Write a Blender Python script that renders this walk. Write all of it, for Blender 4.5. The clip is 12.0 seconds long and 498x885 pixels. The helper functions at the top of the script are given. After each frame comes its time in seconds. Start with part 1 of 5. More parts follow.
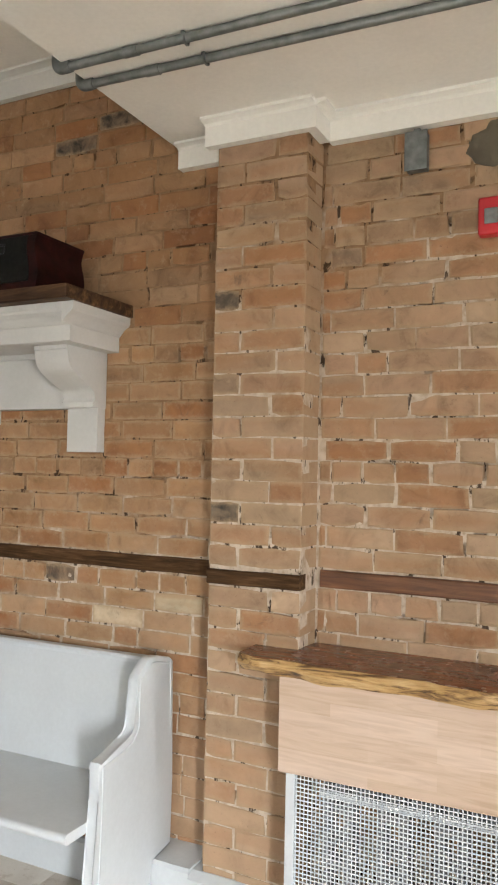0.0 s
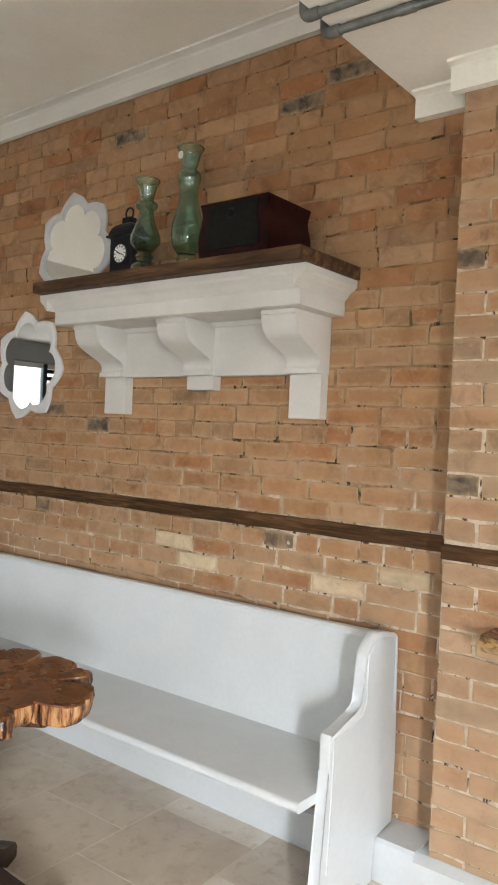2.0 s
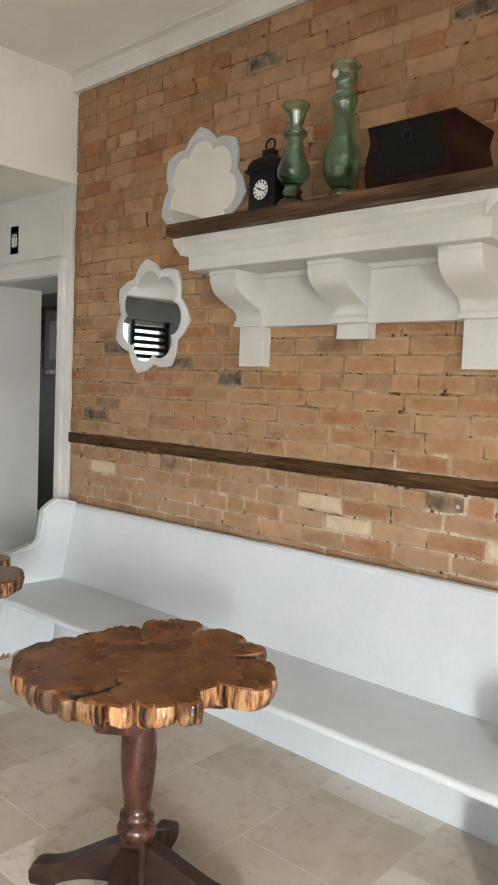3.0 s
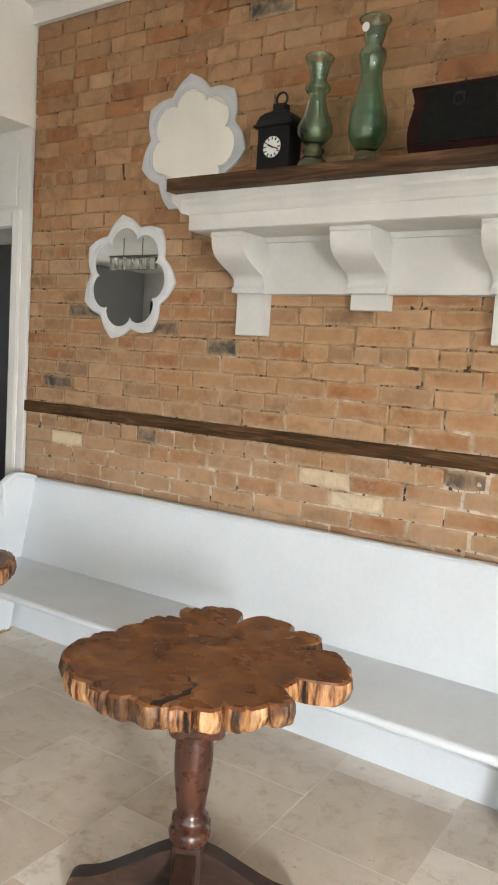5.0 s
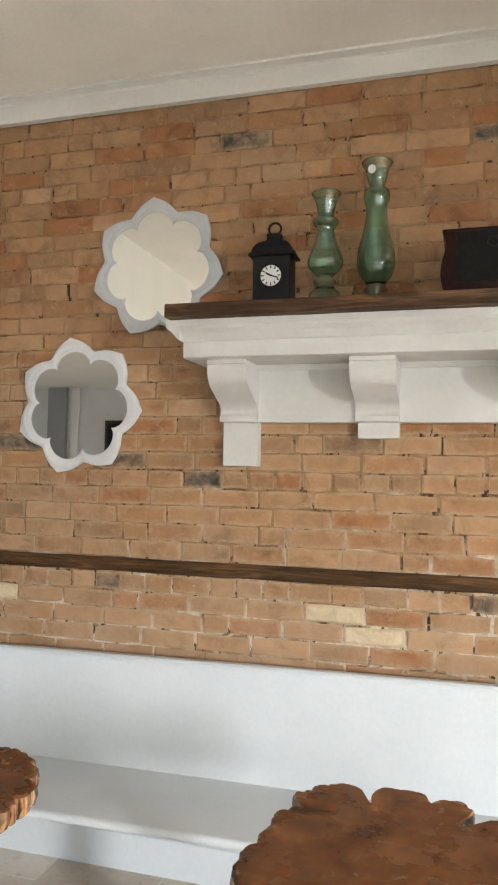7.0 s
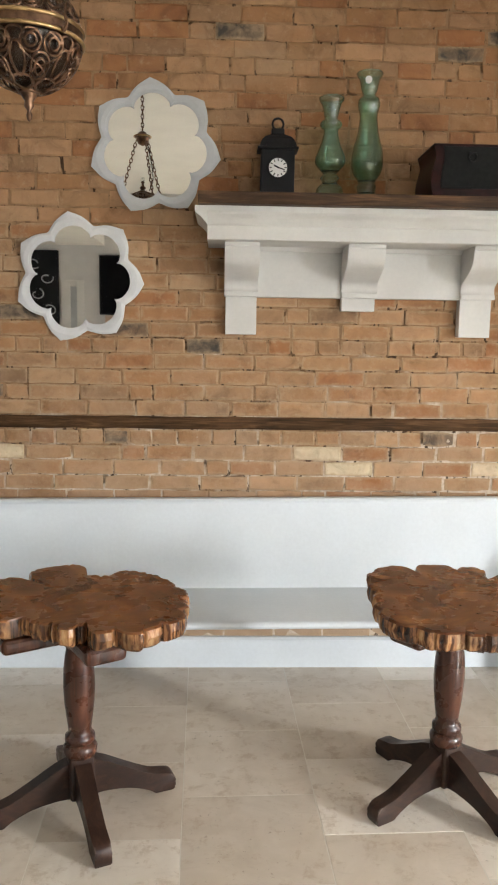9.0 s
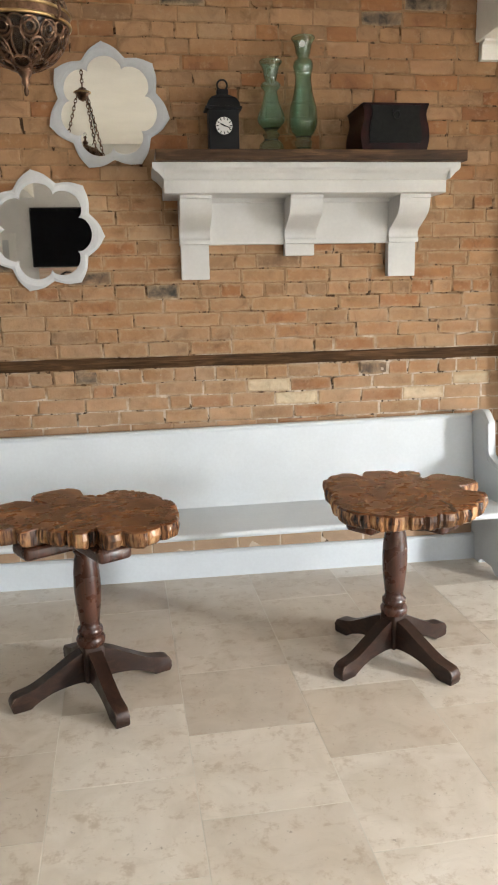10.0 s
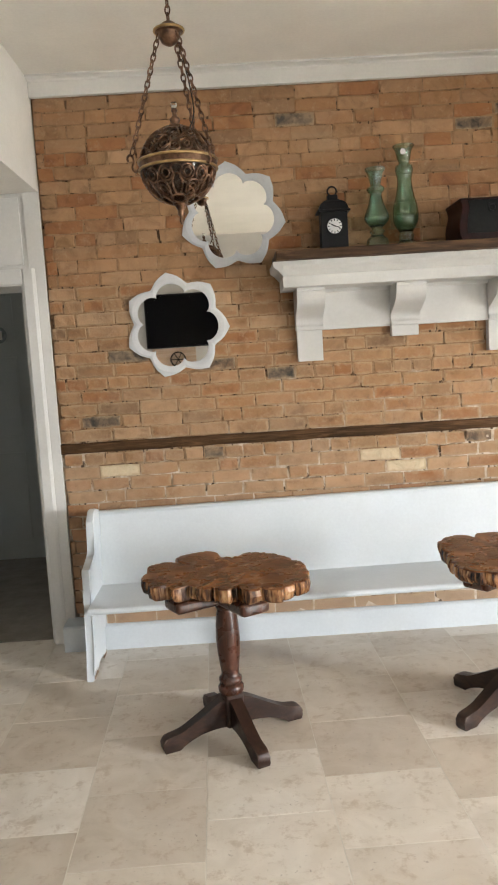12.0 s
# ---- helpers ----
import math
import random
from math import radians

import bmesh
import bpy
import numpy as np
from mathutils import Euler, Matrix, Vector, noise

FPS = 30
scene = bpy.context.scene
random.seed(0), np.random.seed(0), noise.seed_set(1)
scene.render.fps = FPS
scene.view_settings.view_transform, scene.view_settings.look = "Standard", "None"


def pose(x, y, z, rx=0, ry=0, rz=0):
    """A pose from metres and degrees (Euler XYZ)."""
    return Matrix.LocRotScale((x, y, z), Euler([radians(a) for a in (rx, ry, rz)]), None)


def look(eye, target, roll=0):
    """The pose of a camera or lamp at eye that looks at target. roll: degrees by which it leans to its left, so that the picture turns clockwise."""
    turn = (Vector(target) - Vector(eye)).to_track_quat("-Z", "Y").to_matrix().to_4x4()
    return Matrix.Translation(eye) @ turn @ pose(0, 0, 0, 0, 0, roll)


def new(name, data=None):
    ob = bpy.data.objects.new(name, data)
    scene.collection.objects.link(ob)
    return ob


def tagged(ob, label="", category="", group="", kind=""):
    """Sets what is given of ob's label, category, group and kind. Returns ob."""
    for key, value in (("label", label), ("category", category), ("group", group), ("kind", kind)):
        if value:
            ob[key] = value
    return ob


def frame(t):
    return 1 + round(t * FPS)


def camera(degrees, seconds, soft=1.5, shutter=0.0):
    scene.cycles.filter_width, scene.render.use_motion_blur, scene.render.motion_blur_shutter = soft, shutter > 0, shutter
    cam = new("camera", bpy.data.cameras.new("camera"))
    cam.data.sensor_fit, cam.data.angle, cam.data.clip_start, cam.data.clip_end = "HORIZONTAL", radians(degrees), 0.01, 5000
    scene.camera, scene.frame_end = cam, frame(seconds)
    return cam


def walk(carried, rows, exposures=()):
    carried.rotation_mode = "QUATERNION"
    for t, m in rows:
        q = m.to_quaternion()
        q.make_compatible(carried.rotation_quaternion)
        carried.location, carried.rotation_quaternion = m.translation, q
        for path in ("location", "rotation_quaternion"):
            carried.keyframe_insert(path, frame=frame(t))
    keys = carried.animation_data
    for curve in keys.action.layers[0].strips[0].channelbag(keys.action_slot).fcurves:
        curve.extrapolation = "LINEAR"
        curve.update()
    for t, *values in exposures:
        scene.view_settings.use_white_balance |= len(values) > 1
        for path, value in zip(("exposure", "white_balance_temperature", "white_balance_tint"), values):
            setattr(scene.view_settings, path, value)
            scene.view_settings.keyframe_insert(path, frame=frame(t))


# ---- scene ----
cam = camera(36.3, 12.0, soft=2.0)
PATH = [
    (0, (0.024, 0.105, 1.626), (-0.855, 1.9, 1.695), 1.2),
    (0.5, (-0.041, 0.068, 1.624), (-1.063, 1.785, 1.685), 1.5),
    (1, (-0.081, 0.038, 1.639), (-1.21, 1.688, 1.688), 2.2),
    (1.5, (-0.117, 0.028, 1.633), (-1.316, 1.628, 1.66), 3.0),
    (2, (-0.243, 0.066, 1.605), (-1.483, 1.635, 1.585), 2.6),
    (2.5, (-0.509, 0.09, 1.609), (-1.811, 1.606, 1.532), 2.2),
    (3, (-0.719, 0.032, 1.576), (-2.078, 1.492, 1.435), 2.3),
    (3.3, (-0.76, -0.087, 1.582), (-2.091, 1.395, 1.399), 0.9),
    (3.5, (-0.824, -0.165, 1.566), (-2.102, 1.359, 1.359), -0.9),
    (5.3, (-1.336, -0.168, 1.577), (-2.419, 1.503, 1.391), 4.0),
    (5.5, (-1.414, -0.149, 1.593), (-2.476, 1.541, 1.468), 4.0),
    (6, (-1.626, -0.196, 1.659), (-2.517, 1.592, 1.745), 4.1),
    (6.5, (-1.931, -0.31, 1.677), (-2.641, 1.553, 1.84), 3.2),
    (7, (-2.237, -0.392, 1.636), (-2.811, 1.522, 1.727), 1.2),
    (7.2, (-2.358, -0.411, 1.632), (-2.873, 1.521, 1.686), 0.8),
    (8.8, (-3.191, -1.066, 1.645), (-3.135, 0.919, 1.404), -0.3),
    (9, (-3.285, -1.126, 1.666), (-3.214, 0.854, 1.393), 0.8),
    (9.4, (-3.429, -1.328, 1.67), (-3.376, 0.648, 1.367), 0.9),
    (9.5, (-3.467, -1.37, 1.666), (-3.378, 0.601, 1.339), 0.4),
    (9.6, (-3.492, -1.426, 1.661), (-3.36, 0.539, 1.315), -0.2),
    (10, (-3.503, -1.584, 1.644), (-3.239, 0.357, 1.24), -1.2),
    (10.5, (-3.508, -1.808, 1.662), (-3.24, 0.146, 1.336), 0.4),
    (11, (-3.551, -1.947, 1.724), (-3.399, 0.032, 1.479), -0.8),
    (11.5, (-3.602, -1.961, 1.714), (-3.531, 0.025, 1.492), -3.1),
    (12, (-3.675, -1.954, 1.722), (-3.645, 0.033, 1.502), -3.5),
]
walk(cam, [(t, look(eye, target, roll)) for t, eye, target, roll in PATH], exposures=[(0.0, 1.48), (1.5, 1.58), (2.5, 1.71), (3.5, 1.80), (5.5, 1.98), (7.0, 1.99), (10.0, 1.94), (12.0, 2.02)])

# ---- light ----
sky_world = bpy.data.worlds.new("sky")
scene.world = sky_world
sky_world.use_nodes = True
_nt = sky_world.node_tree
_sky = _nt.nodes.new("ShaderNodeTexSky")
_sky.sky_type = "NISHITA"
_sky.sun_disc = False
_sky.sun_elevation, _sky.sun_rotation = radians(48), radians(120)
_nt.links.new(_sky.outputs[0], _nt.nodes["Background"].inputs[0])
_nt.nodes["Background"].inputs[1].default_value = 0.15

_s = bpy.data.lights.new("sun", "SUN")
_s.energy, _s.angle, _s.color = 5.0, radians(0.6), (1.0, 0.95, 0.88)
new("sun", _s).matrix_world = look((20, -12, 25), (0, 0, 0))


def window_light(name, eye, target, w, h, watts, color, spread=180):
    """Skylight that comes in at a window's opening, downwards from the sky."""
    li = bpy.data.lights.new(name, "AREA")
    li.shape, li.size, li.size_y, li.energy, li.color, li.spread = "RECTANGLE", w, h, watts, color, radians(spread)
    ob = new(name, li)
    ob.matrix_world = look(eye, target)
    return ob


window_light("daylight_window", (3.35, -3.16, 1.55), (-3.5, 1.7, -2.5), 0.5, 1.5, 45, (0.965, 0.985, 1.0), 74)
window_light("daylight_door", (4.47, 1.25, 1.2), (-1.0, 1.5, 0.8), 0.6, 1.6, 12, (0.97, 0.985, 1.0), 150)
window_light("daylight_south", (-0.9, -3.16, 1.65), (-1.8, 0.5, 0.2), 3.2, 1.7, 5.0, (0.985, 0.985, 0.98), 140)
window_light("daylight_west", (-9.27, -1.0, 1.75), (0, -1.4, 0.8), 0.25, 1.3, 4, (0.97, 0.985, 1.0))
# fill lamp added out of view to brighten the passage and its door
window_light("passage_fill", (-9.27, 4.05, 1.55), (-6, 4.05, 0.9), 1.0, 1.2, 1.1, (0.97, 0.985, 1.0))

# ---- materials ----
def srgb(r, g, b):
    return tuple(((c / 255) / 12.92 if c < 11 else ((c / 255 + 0.055) / 1.055) ** 2.4) for c in (r, g, b))


class Mat:
    """A small wrapper to write node materials in few lines."""

    def __init__(self, name, rough=0.6, metal=0.0):
        self.m = bpy.data.materials.new(name)
        self.m.use_nodes = True
        self.t = self.m.node_tree
        self.b = self.t.nodes["Principled BSDF"]
        self.b.inputs["Roughness"].default_value = rough
        self.b.inputs["Metallic"].default_value = metal
        self.world = self.add("ShaderNodeNewGeometry").outputs["Position"]
        self.local = self.add("ShaderNodeTexCoord").outputs["Object"]

    def add(self, kind, **props):
        n = self.t.nodes.new(kind)
        for k, v in props.items():
            setattr(n, k, v)
        return n

    def put(self, socket, value):
        if isinstance(value, bpy.types.NodeSocket):
            self.t.links.new(value, socket)
        elif isinstance(value, tuple) and len(value) == 3 and len(socket.default_value) == 4:
            socket.default_value = (*value, 1)
        else:
            socket.default_value = value

    def scaled(self, vec, s):
        n = self.add("ShaderNodeMapping")
        self.put(n.inputs["Vector"], vec)
        n.inputs["Scale"].default_value = s
        return n.outputs[0]

    def noise(self, vec, scale, detail=4.0, rough=0.55, warp=0.0):
        n = self.add("ShaderNodeTexNoise")
        self.put(n.inputs["Vector"], vec)
        n.inputs["Scale"].default_value, n.inputs["Detail"].default_value = scale, detail
        n.inputs["Roughness"].default_value, n.inputs["Distortion"].default_value = rough, warp
        return n.outputs[0]

    def ramp(self, fac, stops, flat=False):
        n = self.add("ShaderNodeValToRGB")
        el = n.color_ramp.elements
        n.color_ramp.interpolation = "CONSTANT" if flat else "LINEAR"
        while len(el) < len(stops):
            el.new(0.5)
        for e, (p, c) in zip(el, stops):
            e.position = p
            e.color = (c, c, c, 1) if isinstance(c, (int, float)) else (*c, 1)
        self.put(n.inputs[0], fac)
        return n.outputs[0]

    def mix(self, fac, a, b, blend="MIX"):
        n = self.add("ShaderNodeMix", data_type="RGBA", blend_type=blend)
        for i, v in ((0, fac), (6, a), (7, b)):
            self.put(n.inputs[i], v)
        return n.outputs[2]

    def math(self, op, a, b=0.0):
        n = self.add("ShaderNodeMath", operation=op)
        self.put(n.inputs[0], a)
        self.put(n.inputs[1], b)
        return n.outputs[0]

    def colour(self, v):
        self.put(self.b.inputs["Base Color"], v)
        return self

    def rough(self, v):
        self.put(self.b.inputs["Roughness"], v)
        return self

    def bump(self, height, strength=0.3, dist=0.005):
        n = self.add("ShaderNodeBump")
        n.inputs["Strength"].default_value, n.inputs["Distance"].default_value = strength, dist
        self.put(n.inputs["Height"], height)
        self.put(self.b.inputs["Normal"], n.outputs[0])
        return self


def paint(name, c, rough=0.45, grain=0.15, dirt=0.06):
    m = Mat(name, rough)
    dark = tuple(v * (1 - dirt * 2.2) for v in c)
    big = m.ramp(m.noise(m.world, 2.3, 5), [(0.35, dark), (0.62, c)])
    fine = m.ramp(m.noise(m.world, 60, 3), [(0.3, 0.95), (0.7, 1.0)])
    m.colour(m.mix(1.0, big, fine, "MULTIPLY"))
    m.rough(m.ramp(m.noise(m.world, 9, 4), [(0.3, rough - 0.08), (0.7, rough + 0.12)]))
    m.bump(m.noise(m.world, 90, 3), grain, 0.002)
    return m.m


def brick_material(name, stops, joined=False, burnt=False):
    """Old clay brick: a colour for each brick, blotches, pale scuffs, dark specks and a rough face."""
    m = Mat(name, 0.9)
    if joined:
        pick = m.add("ShaderNodeNewGeometry").outputs["Random Per Island"]
    else:
        pick = m.add("ShaderNodeObjectInfo").outputs["Random"]
    base = m.ramp(pick, stops)
    pick2 = m.math("FRACT", m.math("MULTIPLY", pick, 17.31))
    light = m.ramp(pick2, [(0.0, 0.84), (0.5, 0.98), (1.0, 1.08)])
    base = m.mix(1.0, base, light, "MULTIPLY")
    blot = m.ramp(m.noise(m.world, 8, 6, 0.62, 0.8), [(0.28, (0.58, 0.55, 0.51)), (0.47, (0.98, 0.98, 0.98)), (0.72, (1.24, 1.24, 1.22))])
    base = m.mix(0.9, base, blot, "MULTIPLY")
    warm = m.ramp(m.noise(m.scaled(m.world, (1.6, 1.6, 8.0)), 1.0, 3, 0.5, 0.3), [(0.51, 0.0), (0.63, 0.45)])
    base = m.mix(warm, base, (0.335, 0.158, 0.064))
    scuff = m.ramp(m.noise(m.world, 24, 7, 0.72), [(0.55, 0.0), (0.74, 0.5)])
    base = m.mix(scuff, base, (0.47, 0.325, 0.20))
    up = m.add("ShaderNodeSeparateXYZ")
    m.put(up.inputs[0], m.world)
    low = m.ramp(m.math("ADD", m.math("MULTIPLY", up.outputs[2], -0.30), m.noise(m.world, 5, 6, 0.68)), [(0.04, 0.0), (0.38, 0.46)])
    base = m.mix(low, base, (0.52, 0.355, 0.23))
    soot = m.ramp(m.noise(m.world, 6.5, 6, 0.7, 1.2), [(0.25, 0.7), (0.36, 0.0)])
    base = m.mix(soot, base, (0.11, 0.075, 0.05))
    speck = m.ramp(m.noise(m.world, 120, 2), [(0.24, 0.5), (0.33, 0.0)])
    base = m.mix(speck, base, (0.16, 0.10, 0.06))
    if burnt:
        char = m.ramp(m.noise(m.world, 13, 5, 0.62, 0.6), [(0.36, 0.92), (0.64, 0.05)])
        base = m.mix(char, base, (0.028, 0.026, 0.023))
    if not joined:
        box_at = m.add("ShaderNodeSeparateXYZ")
        m.put(box_at.inputs[0], m.add("ShaderNodeTexCoord").outputs["Generated"])
        near = [m.math("MULTIPLY", m.math("SUBTRACT", 0.5, m.math("ABSOLUTE", m.math("SUBTRACT", box_at.outputs[i], 0.5))), s) for i, s in ((0, 0.22), (2, 0.072))]
        edge = m.math("MINIMUM", near[0], near[1])
        edge = m.math("ADD", edge, m.math("MULTIPLY", m.math("SUBTRACT", m.noise(m.world, 28, 6, 0.7), 0.5), -0.05))
        smear = m.ramp(edge, [(0.0, 0.70), (0.017, 0.0)])
        base = m.mix(smear, base, (0.43, 0.305, 0.185))
    m.colour(base)
    h = m.math("ADD", m.noise(m.world, 70, 6, 0.7), m.math("MULTIPLY", m.noise(m.world, 18, 3), 1.2))
    m.bump(h, 0.7, 0.004)
    return m.m


TAN = [(0.0, (0.337, 0.193, 0.097)), (0.18, (0.367, 0.213, 0.113)), (0.34, (0.348, 0.198, 0.095)), (0.46, (0.271, 0.161, 0.086)),
       (0.58, (0.322, 0.170, 0.077)), (0.70, (0.314, 0.144, 0.060)), (0.80, (0.281, 0.118, 0.045)), (0.86, (0.348, 0.196, 0.099)), (1.0, (0.412, 0.261, 0.148))]
DUSTY = [(0.0, (0.371, 0.241, 0.146)), (0.18, (0.408, 0.256, 0.161)), (0.34, (0.386, 0.264, 0.159)), (0.46, (0.306, 0.210, 0.136)),
       (0.60, (0.364, 0.221, 0.126)), (0.72, (0.359, 0.184, 0.091)), (0.84, (0.328, 0.159, 0.073)), (0.90, (0.386, 0.245, 0.151)), (1.0, (0.454, 0.323, 0.211))]
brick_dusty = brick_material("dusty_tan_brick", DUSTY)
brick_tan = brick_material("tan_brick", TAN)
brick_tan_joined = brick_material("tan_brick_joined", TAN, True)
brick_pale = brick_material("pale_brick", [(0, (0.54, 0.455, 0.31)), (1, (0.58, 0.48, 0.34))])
# darkened brick: the shade under the pew seat is put into its colour
brick_shaded = brick_material("shaded_brick", [(0, (0.17, 0.115, 0.075)), (0.5, (0.23, 0.155, 0.10)), (1, (0.28, 0.20, 0.135))])
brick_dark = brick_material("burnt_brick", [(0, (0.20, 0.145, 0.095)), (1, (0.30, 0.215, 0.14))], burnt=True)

_m = Mat("lime_mortar", 0.95)
_up = _m.add("ShaderNodeSeparateXYZ")
_m.put(_up.inputs[0], _m.world)
_side = _m.math("ADD", _m.math("MULTIPLY", _m.math("GREATER_THAN", _up.outputs[0], -1.36), 0.26), _m.math("MULTIPLY", _m.math("MAXIMUM", _m.math("ADD", _up.outputs[0], 3.2), 0.0), 0.07))
_lime = _m.ramp(_m.math("ADD", _m.math("ADD", _m.math("MULTIPLY", _up.outputs[2], -0.33), _side), _m.noise(_m.world, 4, 5)), [(0.06, 0.0), (0.24, 1.0)])
_old = _m.ramp(_m.noise(_m.world, 20, 5), [(0.35, (0.255, 0.155, 0.085)), (0.65, (0.355, 0.225, 0.125))])
_new = _m.ramp(_m.noise(_m.world, 30, 5), [(0.33, (0.43, 0.33, 0.235)), (0.6, (0.62, 0.53, 0.43))])
_crack = _m.ramp(_m.noise(_m.scaled(_m.world, (34, 34, 13)), 1.0, 5, 0.65, 0.4), [(0.385, 0.95), (0.42, 0.0)])
_m.colour(_m.mix(_crack, _m.mix(_lime, _old, _new), (0.055, 0.032, 0.018)))
_m.b.inputs["Specular IOR Level"].default_value = 0.1
_m.bump(_m.noise(_m.world, 55, 6, 0.7), 0.8, 0.008)
mortar = _m.m

white_gloss = paint("white_satin_paint", (0.65, 0.69, 0.72), 0.38, 0.08, 0.03)
white_mantel = paint("white_mantel_paint", (0.61, 0.60, 0.57), 0.5, 0.25, 0.06)
white_trim = paint("white_trim_paint", (0.72, 0.71, 0.68), 0.45, 0.1, 0.04)
wall_paint = paint("off_white_wall_paint", (0.72, 0.71, 0.68), 0.75, 0.25, 0.05)
ceiling_paint = paint("cream_ceiling_paint", (0.86, 0.84, 0.78), 0.8, 0.15, 0.03)
pale_wall = paint("pale_grey_wall_paint", (0.72, 0.715, 0.70), 0.75, 0.2, 0.05)
grey_wall = paint("grey_wall_paint", (0.28, 0.285, 0.29), 0.75, 0.2, 0.05)
black_gloss = paint("black_resin", (0.012, 0.010, 0.009), 0.2, 0.05, 0.1)
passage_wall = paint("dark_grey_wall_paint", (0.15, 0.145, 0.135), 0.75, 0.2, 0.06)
grey_paint = paint("grey_door_paint", (0.46, 0.475, 0.455), 0.5, 0.1, 0.05)
frame_white = paint("whitewashed_wood", (0.70, 0.71, 0.72), 0.5, 0.3, 0.1)
frame_grey = paint("pale_grey_wood", (0.55, 0.57, 0.59), 0.5, 0.3, 0.1)
black_paint = paint("black_paint", (0.02, 0.02, 0.021), 0.45, 0.2, 0.2)
stone_grey = paint("grey_rubble_stone", (0.16, 0.135, 0.095), 0.9, 0.9, 0.3)
red_plastic = paint("red_plastic", (0.55, 0.02, 0.03), 0.35, 0.02, 0.05)


def wood(name, dark, mid, lightc, rough=0.4, stretch=(3, 40, 40), bump=0.15, gloss=0.5):
    m = Mat(name, rough)
    m.b.inputs["Specular IOR Level"].default_value = gloss
    v = m.scaled(m.local, stretch)
    g = m.noise(v, 1.0, 8, 0.65, 0.8)
    c = m.ramp(g, [(0.28, dark), (0.5, mid), (0.72, lightc)])
    blot = m.ramp(m.noise(m.local, 5, 4), [(0.3, 0.72), (0.65, 1.05)])
    m.colour(m.mix(1.0, c, blot, "MULTIPLY"))
    m.rough(m.ramp(m.noise(m.local, 14, 4), [(0.3, rough - 0.1), (0.7, rough + 0.12)]))
    m.bump(g, bump, 0.003)
    return m.m


rail_wood = wood("dark_rail_timber", (0.018, 0.009, 0.004), (0.080, 0.040, 0.017), (0.18, 0.095, 0.042), 0.75, (4, 60, 60), 0.5, 0.15)
rail_red = wood("red_rail_timber", (0.05, 0.020, 0.009), (0.17, 0.068, 0.028), (0.30, 0.135, 0.058), 0.5)
mantel_wood = wood("old_mantel_timber", (0.010, 0.006, 0.004), (0.070, 0.036, 0.018), (0.22, 0.120, 0.055), 0.6, (2.2, 26, 26), 0.5, 0.2)
raw_board = wood("unpainted_board", (0.10, 0.062, 0.038), (0.25, 0.165, 0.105), (0.36, 0.25, 0.165), 0.75, (4, 40, 40), 0.2, 0.2)
foot_dark = wood("nearly_black_timber", (0.010, 0.006, 0.004), (0.030, 0.014, 0.009), (0.065, 0.030, 0.018), 0.38, (14, 30, 30), 0.08, 0.4)
foot_worn = wood("rubbed_timber_edge", (0.03, 0.019, 0.013), (0.085, 0.058, 0.043), (0.16, 0.12, 0.095), 0.5, (14, 30, 30), 0.1, 0.3)
table_dark = wood("dark_turned_timber", (0.022, 0.009, 0.005), (0.062, 0.021, 0.011), (0.115, 0.040, 0.020), 0.26, (30, 30, 4), 0.06)
_m = Mat("pale_laminated_pine", 0.45)
_st = _m.add("ShaderNodeTexBrick", offset=0.37)
_swap = _m.add("ShaderNodeMapping")
_m.put(_swap.inputs["Vector"], _m.local)
_swap.inputs["Rotation"].default_value = (radians(-90), 0, 0)
_m.put(_st.inputs["Vector"], _swap.outputs[0])
for _k, _val in (("Scale", 1.0), ("Mortar Size", 0.0), ("Bias", 0.0), ("Brick Width", 0.34), ("Row Height", 0.042)):
    _st.inputs[_k].default_value = _val
_st.inputs["Color1"].default_value, _st.inputs["Color2"].default_value = (0.56, 0.42, 0.31, 1), (0.65, 0.51, 0.41, 1)
_g = _m.noise(_m.scaled(_m.local, (4, 60, 45)), 1.0, 7, 0.6, 1.0)
_m.colour(_m.mix(1.0, _st.outputs[0], _m.ramp(_g, [(0.3, (0.86, 0.82, 0.78)), (0.6, (1.04, 1.04, 1.04))]), "MULTIPLY"))
_m.bump(_g, 0.05, 0.002)
pine = _m.m

_m = Mat("burl_top_timber", 0.25)
_r = _m.add("ShaderNodeVectorMath", operation="LENGTH")
_m.put(_r.inputs[0], _m.local)
_n = _m.noise(_m.local, 4.5, 5, 0.52, 1.6)
_g = _m.noise(_m.scaled(_m.local, (6, 28, 6)), 1.0, 7, 0.6, 1.2)
_c = _m.ramp(_n, [(0.28, (0.034, 0.011, 0.005)), (0.42, (0.128, 0.043, 0.015)), (0.56, (0.205, 0.077, 0.025)), (0.74, (0.37, 0.165, 0.055))])
_c = _m.mix(0.40, _c, _m.ramp(_g, [(0.3, 0.45), (0.6, 1.15)]), "MULTIPLY")
_knot = _m.ramp(_m.noise(_m.local, 5.5, 5, 0.6, 2.5), [(0.27, 0.85), (0.33, 0.0)])
_m.colour(_m.mix(_knot, _c, (0.02, 0.010, 0.007)))
_m.rough(_m.ramp(_m.noise(_m.local, 11, 4), [(0.3, 0.16), (0.7, 0.36)]))
_m.bump(_m.noise(_m.local, 40, 5), 0.08, 0.003)
burl_top = _m.m

